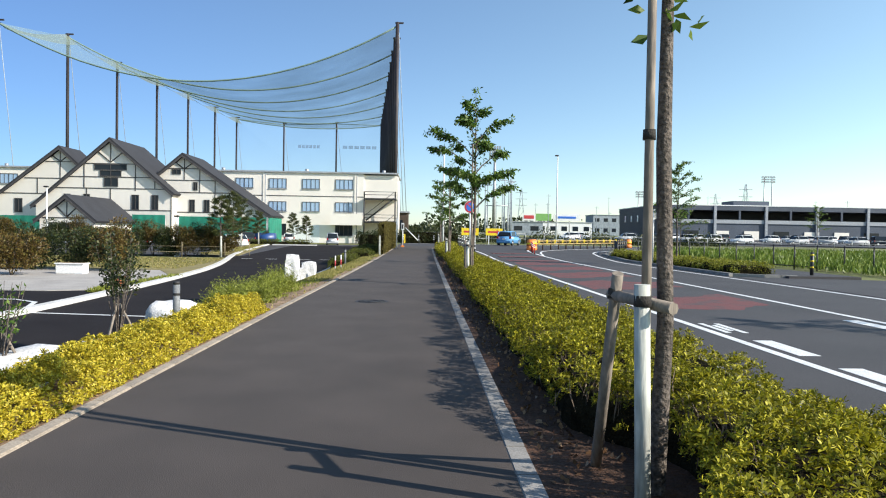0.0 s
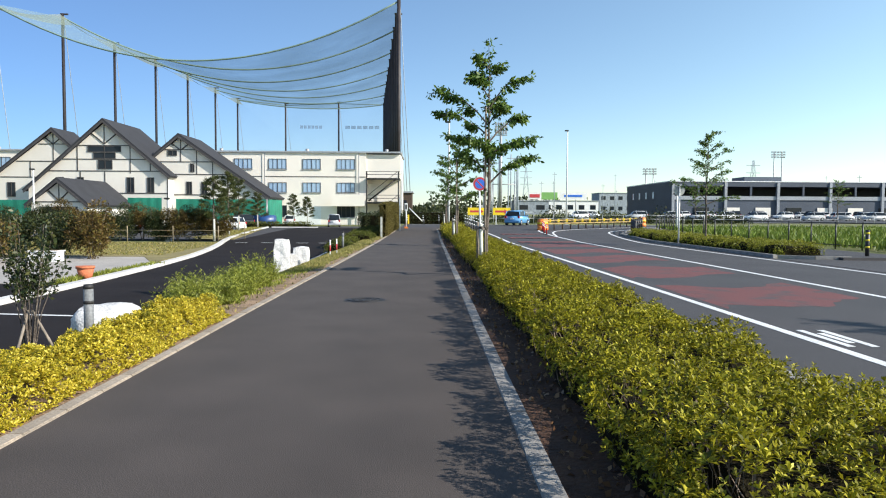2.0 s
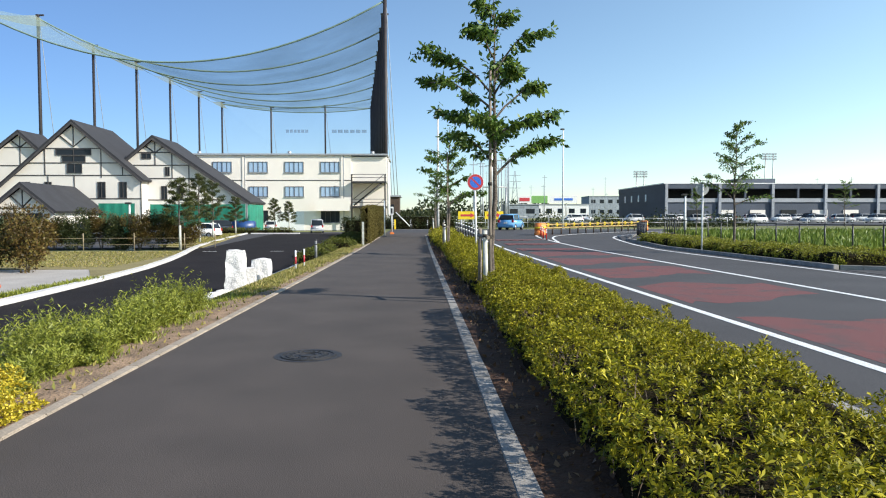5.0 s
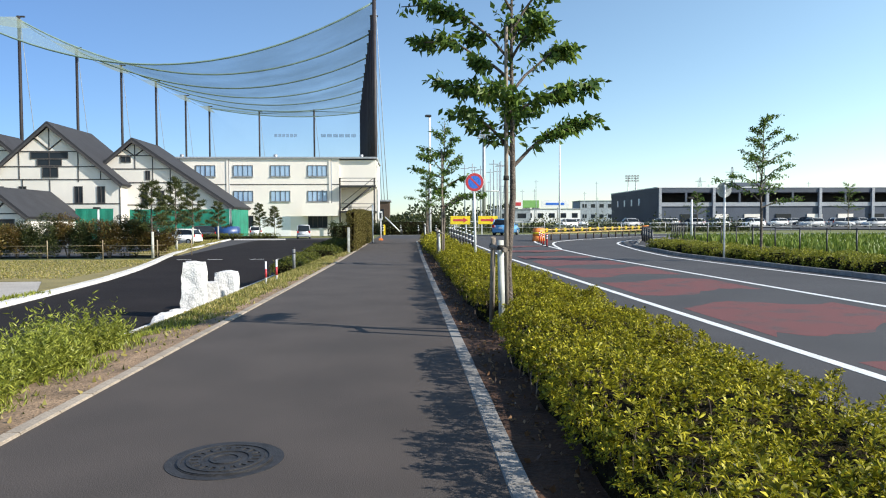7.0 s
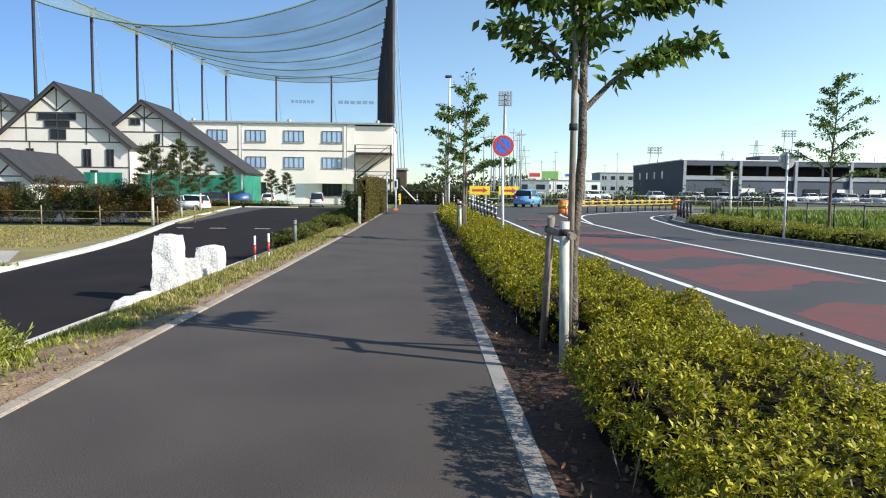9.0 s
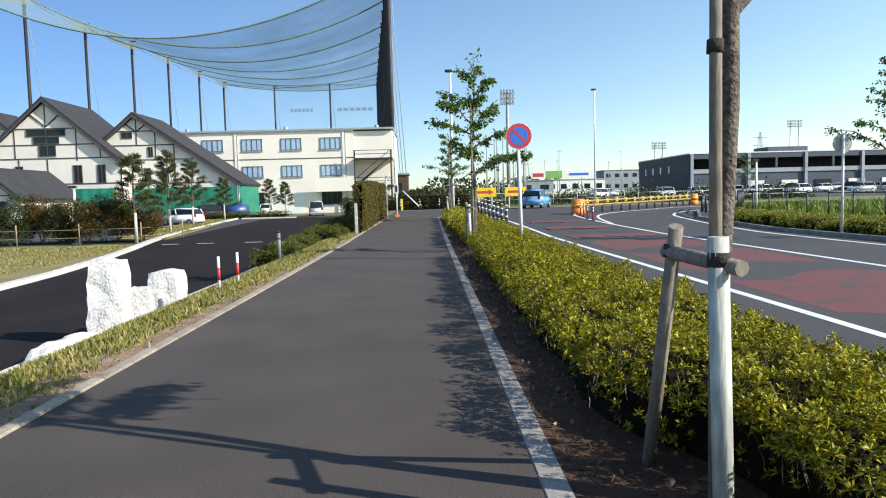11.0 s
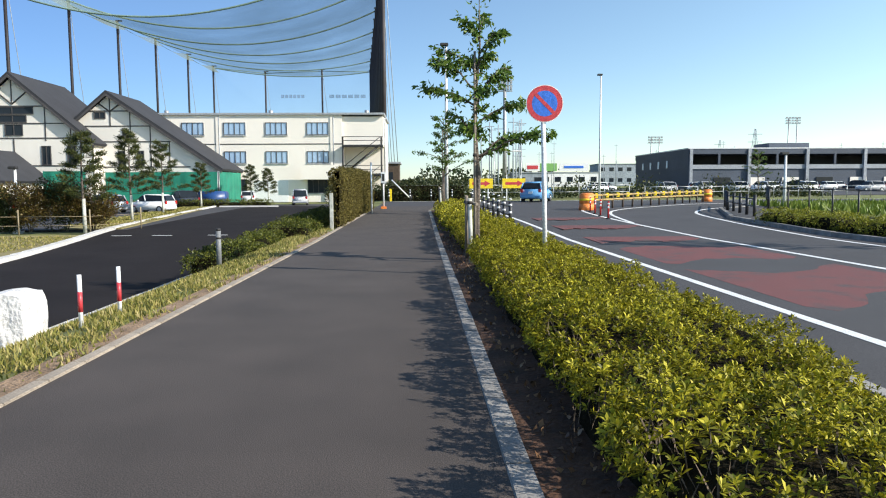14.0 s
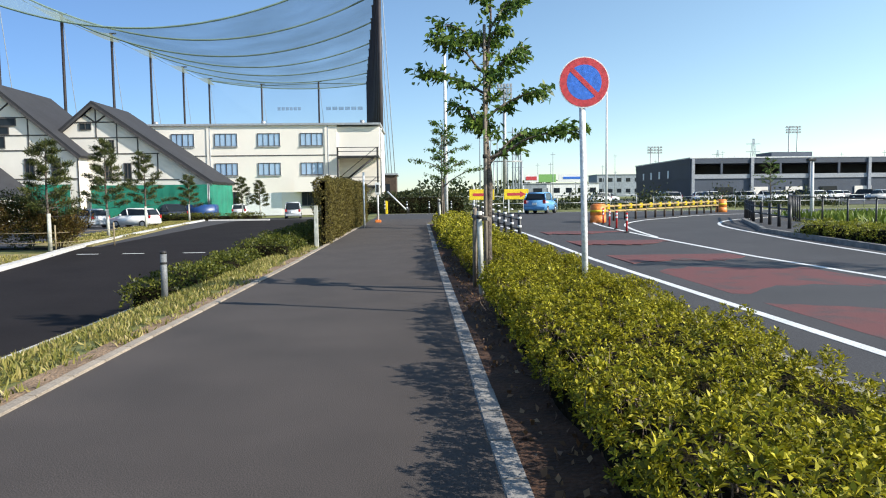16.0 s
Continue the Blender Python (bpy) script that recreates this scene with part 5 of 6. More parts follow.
def car(x, y, z, turn, paint_mat, label, length=3.75, width=1.69, height=1.52, boxy=0.0):
    """A small car that faces +y before it is turned; its wheels, glass and lamps are parts."""
    ob = thing("car", x, y, z, label, "car", turn=turn)
    h, L = height, length / 2
    low = [(-L, 0.45), (-L + 0.03, 0.92), (-L + 0.12, 1.0), (L - 0.95, 0.95), (L - 0.25, 0.78), (L - 0.03, 0.6), (L, 0.32), (L - 0.12, 0.2), (-L + 0.12, 0.22)]
    top = [(-L + 0.1, 0.98), (-L + 0.38 - 0.25 * boxy, h - 0.12), (-L + 0.7 - 0.3 * boxy, h - 0.02), (0.1, h), (0.55, h - 0.08), (L - 0.85, 0.93)]

    def shell(profile, inset_low, inset_high, z_low, z_high):
        bm = bmesh.new()
        rows = []
        for s in (-1, 1):
            row = []
            for yy, zz in profile:
                f = min(1, max(0, (zz - z_low) / (z_high - z_low)))
                row.append(bm.verts.new((s * (width / 2 - inset_low - (inset_high - inset_low) * f), yy, zz)))
            rows.append(row)
        bm.faces.new(rows[0])
        bm.faces.new(rows[1][::-1])
        for k in range(len(profile)):
            j = (k + 1) % len(profile)
            bm.faces.new((rows[0][k], rows[1][k], rows[1][j], rows[0][j]))
        bmesh.ops.recalc_face_normals(bm, faces=bm.faces)
        bmesh.ops.bevel(bm, geom=list(bm.edges), offset=0.05, segments=2, affect="EDGES")
        return bm

    part("body", shell(low, 0.0, 0.06, 0.2, 1.0), paint_mat, ob, smooth=True)
    part("cabin_glass", shell(top, 0.06, 0.2, 0.9, h), GLASS_DARK, ob, "dark glass")
    part("roof", shell([(-L + 0.42 - 0.25 * boxy, h - 0.12), (-L + 0.66 - 0.3 * boxy, h + 0.015), (0.1, h + 0.03), (0.5, h - 0.07)], 0.17, 0.19, h - 0.1, h), paint_mat, ob, smooth=True)
    for s in (-1, 1):
        for yy in (-L + 0.16 - 0.1 * boxy, 0.05):
            p0 = (s * (width / 2 - 0.07), yy + 0.02, 0.97)
            part("pillar", rod(bmesh.new(), p0, (s * (width / 2 - 0.18), yy + 0.2, h - 0.06), 0.06, 0.05, 6), paint_mat, ob)
        part("tail_lamp", box(bmesh.new(), s * (width / 2 - 0.14) - 0.1, -L - 0.02, 0.72, s * (width / 2 - 0.14) + 0.1, -L + 0.1, 0.98, 0.02), LAMP_RED, ob, "red tail lamp")
        part("headlight", box(bmesh.new(), s * (width / 2 - 0.25) - 0.16, L - 0.24, 0.6, s * (width / 2 - 0.25) + 0.16, L - 0.03, 0.76, 0.03), SIGN_WHITE, ob, "clear headlight")
        part("mirror", box(bmesh.new(), s * (width / 2 + 0.06) - 0.09, 0.62, 0.95, s * (width / 2 + 0.06) + 0.09, 0.72, 1.08, 0.02), paint_mat, ob)
        for yy in (-L + 0.62, L - 0.72):
            w = part("wheel", rod(bmesh.new(), (s * (width / 2 - 0.2), yy, 0.29), (s * (width / 2 + 0.005), yy, 0.29), 0.29, 0.285, 20), RUBBER, ob)
            part("rim", rod(bmesh.new(), (s * (width / 2 - 0.02), yy, 0.29), (s * (width / 2 + 0.014), yy, 0.29), 0.19, 0.17, 14), RIM, w, "silver rim")
    part("rear_window", prism(bmesh.new(), [(-0.55, 1.02), (0.55, 1.02), (0.45, h - 0.16), (-0.45, h - 0.16)], -0.006, 0.006), GLASS_DARK, ob).matrix_basis = Matrix.Translation((0, -L + 0.2 - 0.12 * boxy, 0.0)) @ Matrix.Translation((0, 0, 1.02)) @ Matrix.Rotation(radians(-26 + 14 * boxy), 4, "X") @ Matrix.Translation((0, -0.1, -1.02))
    part("number_plate", box(bmesh.new(), -0.17, -L - 0.025, 0.62, 0.17, -L + 0.05, 0.78), SIGN_WHITE, ob, "blank white plate")
    part("bumper", box(bmesh.new(), -width / 2 + 0.08, -L - 0.03, 0.3, width / 2 - 0.08, -L + 0.15, 0.5, 0.04), paint_mat, ob)
    return ob


car(9.3, 79.2, 0, -24, CAR_BLUE, "light blue small hatchback on the crossing road")
tagged(car(-13.3, 104.5, -0.9, 8, CAR_SILVER, "silver minivan on the drive", 4.2, 1.7, 1.75, 1.0), group="club house cars")
cars = [car(60, 172, 0, 90, CAR_WHITE, "white parked car in the car park"), car(66, 172, 0, 90, CAR_SILVER, "silver parked car in the car park"), car(72, 172, 0, 90, CAR_DARK, "dark parked car in the car park", boxy=1.0, height=1.7)]
for c in cars:
    tagged(c, group="parked cars")
pick = random.Random(5)
for row_y, x0, x1, step in ((128, 26, 120, 5.2), (150, 28, 150, 5.6), (172, 78, 160, 5.2)):
    x = x0
    while x < x1:
        if pick.random() < 0.8:
            copy_thing(pick.choice(cars[:2] + cars), pose(x + pick.uniform(-0.4, 0.4), row_y + pick.uniform(-1.2, 1.2), 0, 0, 0, pick.choice((88, 92, 268, 60))))
        x += step
for x, y, t, k in ((-22.6, 85, 75, 0), (-26.5, 85, 60, 1), (-30, 75, 92, 2), (-36, 76, 88, 0), (-25.6, 101, 120, 2), (-42, 78, 90, 1), (-20.9, 112, 10, 0)):
    copy_thing(cars[k], pose(x, y, -0.9, 0, 0, t))
ob = thing("blue_cover", -22.9, 104, -0.9, "low stack under dark blue tarpaulin", "covered stack")
part("cover", box(bmesh.new(), -1.5, -1, 0, 1.5, 1, 1.6, 0.12), BIN_BLUE, ob, smooth=True)
part("pallet", box(bmesh.new(), -1.6, -1.1, -0.02, 1.6, 1.1, 0.12), STAKE, ob)

# ---- buildings ----
GROUND_L = -0.95


def gable_house(name, label, xa, za, xl, zl, xr, zr, y0, y1, beams, posts, braces, windows, over=0.6):
    """A gabled house seen from its front at y0: wall, two roof slopes, timber strips and windows."""
    ob = thing(name, xa, y0, GROUND_L, label, "house")
    g = GROUND_L
    out = [(xl - xa, 0), (xr - xa, 0), (xr - xa, zr - g), (0, za - g - 0.25), (xl - xa, zl - g)]
    part("wall", prism(bmesh.new(), out, 0, y1 - y0), WALL_GREY, ob)
    for xe, ze in ((xl, zl), (xr, zr)):
        dx, dz = xe - xa, ze - za
        n = math.hypot(dx, dz)
        ux, uz = dx / n, dz / n
        ex, ez = dx + ux * over, za - g + dz + uz * over
        px, pz = (-uz * math.copysign(1, dx)) * 0.3, abs(ux) * 0.3
        bm = prism(bmesh.new(), [(0, za - g), (ex, ez), (ex + px, ez + pz), (0, za - g + 0.38)], -over, y1 - y0 + over)
        slope = part("roof_slope", bm, ROOF, ob)
        part("barge_board", prism(bmesh.new(), [(0, za - g - 0.3), (ex, ez - 0.3), (ex, ez + 0.02), (0, za - g + 0.02)], -over - 0.08, -over - 0.01), TIMBER, slope)
    for x0, x1, z in beams:
        part("beam", box(bmesh.new(), x0 - xa, -0.06, z - g - 0.065, x1 - xa, 0.0, z - g + 0.065), TIMBER, ob)
    for x, z0, z1 in posts:
        part("timber_post", box(bmesh.new(), x - xa - 0.065, -0.055, z0 - g, x - xa + 0.065, 0.0, z1 - g), TIMBER, ob)
    for x0, z0, x1, z1 in braces:
        part("brace", rod(bmesh.new(), (x0 - xa, -0.03, z0 - g), (x1 - xa, -0.03, z1 - g), 0.09, 0.09, 4), TIMBER, ob)
    for x0, x1, z0, z1 in windows:
        w = part("window", box(bmesh.new(), x0 - xa, -0.04, z0 - g, x1 - xa, 0.02, z1 - g), GLASS_DARK, ob)
        part("frame", frame_of(x0 - xa, x1 - xa, z0 - g, z1 - g, -0.1, -0.04, 0.09), TIMBER, w)
    return ob


def frame_of(x0, x1, z0, z1, y0, y1, t, middle=True):
    bm = bmesh.new()
    box(bm, x0, y0, z0, x1, y1, z0 + t)
    box(bm, x0, y0, z1 - t, x1, y1, z1)
    box(bm, x0, y0, z0 + t, x0 + t, y1, z1 - t)
    box(bm, x1 - t, y0, z0 + t, x1, y1, z1 - t)
    if middle:
        box(bm, (x0 + x1) / 2 - t / 2, y0, z0 + t, (x0 + x1) / 2 + t / 2, y1, z1 - t)
    return bm


XA, MA = -46.6, 0.0317
ax = lambda c: XA + (c - 500) * MA
az = lambda c: 14.0 - (c - 65) * MA
gable_house("club_house", "half-timbered pale club house with steep slate roof", XA, 14.0, -57.5, 4.3, -37.7, 6.4, 108, 120,
            [(ax(372), ax(626), az(175)), (ax(292), ax(705), az(237)), (ax(230), ax(778), az(290)), (ax(235), ax(782), az(390))],
            [(ax(378), az(290), az(175)), (ax(500), az(165), az(75)), (ax(500), az(390), az(290)), (ax(615), az(300), az(175)), (ax(705), az(290), az(237)), (ax(782), -0.9, az(300)), (ax(390), az(390), az(290))],
            [(ax(500), az(168), ax(440), az(118)), (ax(500), az(168), ax(560), az(118))],
            [(ax(425), ax(575), az(205), az(177)), (ax(450), ax(550), az(234), az(206)), (ax(470), ax(535), az(282), az(240)), (ax(598), ax(632), az(388), az(318)), (ax(690), ax(722), az(388), az(318)), (ax(285), ax(315), az(388), az(318)), (ax(375), ax(405), az(388), az(318))])
XB, MB = -36.8, 0.0323
bx = lambda c: XB + (c - 832) * MB
bz = lambda c: 12.2 - (c - 128) * MB
gable_house("club_house_wing", "half-timbered pale wing with long slate roof", XB, 12.2, -42.5, 7.3, -24.0, 3.4, 110.5, 119.8,
            [(bx(765), bx(915), bz(190)), (bx(745), bx(990), bz(245)), (bx(700), bx(1055), bz(302)), (bx(790), bx(1125), bz(395))],
            [(bx(838), bz(245), bz(135)), (bx(910), bz(302), bz(190)), (bx(982), bz(395), bz(248)), (bx(1050), bz(395), bz(302))],
            [(bx(838), bz(192), bx(795), bz(160)), (bx(838), bz(192), bx(880), bz(160))],
            [(bx(780), bx(822), bz(218), bz(193)), (bx(880), bx(900), bz(292), bz(252)), (bx(862), bx(888), bz(393), bz(335)), (bx(930), bx(957), bz(393), bz(335))])
gable_house("club_house_wing", "half-timbered pale wing behind the main gable", -57.0, 13.3, -70.0, 3.0, -50.0, 7.0, 114, 119.9,
            [(-59.2, -54.8, 11.2), (-62.5, -52, 8.6), (-66, -51, 6.2)], [(-57.0, 8.6, 13.0), (-60.5, 6.2, 8.6)], [(-57, 11.2, -58.5, 12.4), (-57, 11.2, -55.5, 12.4)], [(-64, -62.8, 3.2, 5.4)])
gable_house("entrance_porch", "low gabled entrance porch with slate roof", -46.5, 5.0, -50.0, 2.1, -43.0, 2.1, 95.0, 107.3,
            [(-49.6, -43.4, 2.3)], [(-46.5, 2.3, 4.8)], [(-46.5, 2.4, -47.8, 3.7), (-46.5, 2.4, -45.2, 3.7)], [(-48.8, -44.2, -0.5, 1.7)])


def screen(x0, x1, y, h, label, turn=0.0):
    ob = thing("green_screen", (x0 + x1) / 2, y, GROUND_L, label, "screen", "green screens", turn=turn)
    w = (x1 - x0) / 2
    n = max(1, round((x1 - x0) / 1.8))
    xs = [-w + 2 * w * k / (n * 6) for k in range(n * 6 + 1)]
    wave = [0.02 * math.sin(k * 1.4) for k in range(n * 6 + 1)]
    outline = [(x, v) for x, v in zip(xs, wave)] + [(x, v + 0.03) for x, v in zip(xs[::-1], wave[::-1])]
    bm = slab(bmesh.new(), outline, 0.05, h)
    part("cloth", bm, GREEN_NET, ob)
    for k in range(n + 1):
        x = -w + 2 * w * k / n
        part("post", rod(bmesh.new(), (x, 0.12, 0), (x, 0.12, h + 0.1), 0.05, 0.05, 6), STEEL, ob)


screen(-43.0, -38.2, 107.0, 4.0, "green cloth screen before the club house wall")
screen(-37.0, -23.9, 109.4, 3.9, "green cloth screen before the wing")
screen(-28.5, -18.7, 114.4, 3.9, "green cloth screen round the end of the wing", 90.0)
screen(-70, -52, 106.5, 3.6, "green cloth screen beside the entrance")


def office():
    """The long three-storey block with an outside stair at its end."""
    y0, g = 120.2, GROUND_L
    ob = thing("office_building", -40, y0, g, "long cream three-storey building with flat roof", "building")
    part("wall", box(bmesh.new(), -40, 0, 0, 29.8, 14, 11.6), WALL_CREAM, ob)
    part("wall", box(bmesh.new(), 29.8, 3.2, 0, 35.3, 14, 7.4), WALL_CREAM, ob, "cream stair end wall")
    part("wall", box(bmesh.new(), 29.8, 0.3, 7.4, 35.3, 14, 11.4), WALL_CREAM, ob, "cream upper room over the stair")
    part("balcony", box(box(bmesh.new(), 24.4, -1.4, 3.0, 29.7, -1.25, 4.9), 24.4, -1.25, 3.0, 29.7, 0, 3.15), WALL_CREAM, ob, "cream balcony parapet")
    part("roof", box(bmesh.new(), -40.3, -0.3, 11.6, 35.5, 14.3, 11.85), GREY_BAND, ob)
    for z in (7.75,):
        part("floor_band", box(bmesh.new(), -40, -0.05, z - 0.06, 29.85, 0.0, z + 0.06), TIMBER, ob)
    for k in range(7):
        x = 28.4 - 11.15 * k - 4.0 + 4.0 * (k == 0)
        part("pilaster", box(bmesh.new(), x - 0.16, -0.1, 0, x + 0.16, 0.0, 11.55), WALL_CREAM, ob)
        part("down_pipe", rod(bmesh.new(), (x + 0.26, -0.08, 0), (x + 0.26, -0.08, 11.5), 0.06, 0.06, 8), GREY_BAND, ob)
    for floor, z0, z1 in ((2, 8.95, 10.6), (1, 5.2, 6.8), (0, 1.2, 3.1)):
        for k in range(11):
            x1 = 28.0 - 5.5 * k
            if floor == 0 and k in (1, 3):
                continue
            w = part("window", box(bmesh.new(), x1 - 2.9, -0.03, z0, x1, 0.02, z1), GLASS_CURTAIN if floor else GLASS_DARK, ob)
            bm = frame_of(x1 - 2.9, x1, z0, z1, -0.1, -0.03, 0.08)
            for s in (0.25, 0.75):
                box(bm, x1 - 2.9 + 2.9 * s - 0.03, -0.08, z0, x1 - 2.9 + 2.9 * s + 0.03, -0.03, z1)
            part("frame", bm, TIMBER, w)
            part("sill", box(bmesh.new(), x1 - 3.0, -0.16, z0 - 0.1, x1 + 0.1, 0.0, z0), GREY_BAND, w)
    part("garage_door", box(bmesh.new(), 18.0, -0.05, 0, 22.5, 0.0, 2.9), SIGN_WHITE, ob, "white roller door")
    for x in (-30, -12, 6, 20, 33):
        part("roof_vent", rod(bmesh.new(), (x, 2, 11.8), (x, 2, 12.4), 0.3, 0.3, 10), STEEL, ob)
    stair = part("stair_tower", bmesh.new(), None, ob, "open steel stair")
    for x in (30.0, 35.1):
        part("column", rod(bmesh.new(), (x, -1.2, 0), (x, -1.2, 8.6), 0.12, 0.12, 8), IRON, stair)
    for z in (3.8, 7.6):
        part("landing", box(bmesh.new(), 29.9, -1.4, z - 0.3, 35.3, 3.2 if z < 5 else 0.28, z - 0.05), IRON, stair)
        for zz in (0.5, 1.0):
            part("rail", rod(bmesh.new(), (29.9, -1.35, z + zz), (35.3, -1.35, z + zz), 0.05, 0.05, 6), IRON, stair)
        for s in range(12):
            x = 30.4 + 4.4 * s / 12
            part("step", box(bmesh.new(), x, -1.1, z - 3.7 + 3.7 * s / 12, x + 0.42, 0.4, z - 3.6 + 3.7 * s / 12), STEEL, stair)
        part("stringer", rod(bmesh.new(), (30.3, -1.2, z - 3.75), (34.9, -1.2, z - 0.05), 0.12, 0.12, 4), IRON, stair)
        part("handrail", rod(bmesh.new(), (30.3, -1.2, z - 2.75), (34.9, -1.2, z + 0.95), 0.05, 0.05, 6), IRON, stair)
        part("drain_pipe", rod(bmesh.new(), (35.45, 1.4, 0), (35.45, 1.4, 11.3), 0.12, 0.12, 8), WHITE_POLE, ob)
    return ob


office()


def parking_building():
    """The low dark parking block: open upper deck, columns and cladding bands."""
    x0, y0 = 63.5, 190.0
    ob = thing("parking_building", x0, y0, 0, "long dark blue-grey two-storey parking building", "building")
    part("lower_wall", box(bmesh.new(), 0, 0, 0, 140, 41, 4.6), NAVY, ob)
    part("pale_band", box(bmesh.new(), 0.3, -0.25, 4.6, 140, 0.1, 5.6), GREY_BAND, ob, "grey parapet band")
    part("deck", box(bmesh.new(), 0.3, 0.1, 4.6, 140, 41, 5.0), GREY_BAND, ob)
    # added sheet set back in the open deck, coloured as its shade
    part("inner_wall", box(bmesh.new(), 0.5, 9, 5.0, 139.5, 9.3, 8.1), GAP_SHADE, ob, "near-black sheet painted as shade inside the deck")
    part("upper_wall", box(bmesh.new(), -0.1, 0, 4.6, 0.3, 41, 8.1), NAVY, ob)
    part("fascia", box(bmesh.new(), -0.2, -0.3, 8.1, 140, 41, 9.3), NAVY, ob)
    part("roof_edge", box(bmesh.new(), -0.3, -0.4, 9.3, 140.1, 41.2, 9.55), WHITE_POLE, ob, "white roof edge")
    for k in range(11):
        part("column", box(bmesh.new(), 13.9 * k - 0.35 + 0.4, -0.6, 0, 13.9 * k + 0.35 + 0.4, 0.2, 9.2), GREY_BAND, ob)
        part("mullion", box(bmesh.new(), 13.9 * k + 6.9, -0.3, 5.6, 13.9 * k + 7.4, 0.1, 8.1), NAVY, ob)
    for k in range(4):
        w = part("window", box(bmesh.new(), -0.16, 14 + 6.5 * k, 5.2, -0.1, 15.1 + 6.5 * k, 7.0), GLASS_CURTAIN, ob)
        part("frame", box(bmesh.new(), -0.2, 13.9 + 6.5 * k, 5.1, -0.16, 15.2 + 6.5 * k, 5.2), GREY_BAND, w)
    part("roof_room", box(bmesh.new(), 22, 6, 9.5, 32, 14, 11.0), NAVY, ob)
    for k in range(16):
        part("shop_panel", box(bmesh.new(), 6 + 8.2 * k, -0.2, 0.2, 10 + 8.2 * k, -0.01, 2.6), WALL_CREAM if k % 3 else GLASS_DARK, ob)
    return ob


parking_building()


def low_building(x0, x1, y0, depth, h, mat, label, rows=1):
    ob = thing("far_building", x0, y0, 0, label, "building", "far buildings")
    part("wall", box(bmesh.new(), 0, 0, -0.5, x1 - x0, depth, h), mat, ob)
    part("roof", box(bmesh.new(), -0.3, -0.3, h, x1 - x0 + 0.3, depth + 0.3, h + 0.3), GREY_BAND, ob)
    n = max(2, int((x1 - x0) / 5))
    for r in range(rows):
        for k in range(n):
            xx = (x1 - x0) * (k + 0.25) / n
            part("window", box(bmesh.new(), xx, -0.06, h * (r + 0.35) / rows, xx + (x1 - x0) / n * 0.5, 0.0, h * (r + 0.7) / rows), GLASS_DARK, ob)


low_building(52, 78, 330, 20, 6, SIGN_WHITE, "white low building in the distance")
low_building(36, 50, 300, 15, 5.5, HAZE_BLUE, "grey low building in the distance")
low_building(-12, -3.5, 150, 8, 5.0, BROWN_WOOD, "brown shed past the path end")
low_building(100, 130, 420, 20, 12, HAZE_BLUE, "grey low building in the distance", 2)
low_building(150, 240, 600, 20, 14, SIGN_WHITE, "long white building in the distance", 2)
ob = thing("roof_sign", 48.3, 300, 0, "white, pink and green sign boards on far posts", "sign board")
part("board", box(bmesh.new(), -7, -0.2, 6.2, -1.5, 0.2, 9.2), SIGN_WHITE, ob, "white board")
part("text_bar", box(bmesh.new(), -6.4, -0.3, 7.0, -2.2, -0.21, 8.4), SIGN_RED, ob, "red bar")
part("board", box(bmesh.new(), -1.5, -0.2, 6.2, 5.2, 0.2, 9.2), FIELD_BOARD, ob, "green board")
part("board", box(bmesh.new(), 6.2, -0.2, 6.2, 17.5, 0.2, 9.2), SIGN_WHITE, ob, "white board")
part("text_bar", box(bmesh.new(), 8, -0.3, 7.3, 15.6, -0.21, 8.2), SIGN_BLUE, ob, "blue bar")
for x in (-6, 0.5, 13):
    part("post", rod(bmesh.new(), (x, 0.3, 0), (x, 0.3, 8.4), 0.2, 0.2, 8), STEEL, ob)


def floodlight(x, y, h, label, pair):
    ob = thing("floodlight_tower", x, y, 0, label, "floodlight", "floodlight towers")
    for s in ((-1.6, 1.6) if pair else (0,)):
        part("mast", rod(bmesh.new(), (s, 0, -0.1), (s, 0, h), 0.3, 0.2, 8), STEEL, ob)
    w = 3.0 if pair else 1.0
    for r in range(3):
        rack = part("rack", box(bmesh.new(), -w, -0.1, h - 0.2 - 1.0 * r * (1 if pair else 0.7), w, 0.1, h - 0.05 - 1.0 * r * (1 if pair else 0.7)), STEEL, ob)
        for k in range(5):
            xx = -w + 2 * w * (k + 0.5) / 5
            part("lamp", box(bmesh.new(), xx - w / 7, -0.35, h - 1.0 * r * (1 if pair else 0.7), xx + w / 7, -0.05, h + 0.45 - 1.0 * r * (1 if pair else 0.7), 0.04), GREY_BAND, rack)


floodlight(141, 290, 25.5, "tall twin-mast floodlight tower in the distance", True)
floodlight(11.4, 118, 15.0, "single-mast floodlight by the far field", False)
floodlight(92, 300, 19.0, "twin-mast floodlight tower in the distance", True)
r = random.Random(12)
for k in range(26):
    x, y, h = (r.uniform(12, 22), 150 + 3 * k, 13) if k < 9 else (r.uniform(30, 210), r.uniform(250, 420), r.uniform(13, 24))
    ob = thing("utility_pole", x, y, 0, "thin grey pole in the distance", "pole", "far poles")
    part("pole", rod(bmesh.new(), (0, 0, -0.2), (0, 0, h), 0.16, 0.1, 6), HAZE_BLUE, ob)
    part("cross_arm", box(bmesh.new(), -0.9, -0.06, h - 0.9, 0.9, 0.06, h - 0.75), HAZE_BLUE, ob)


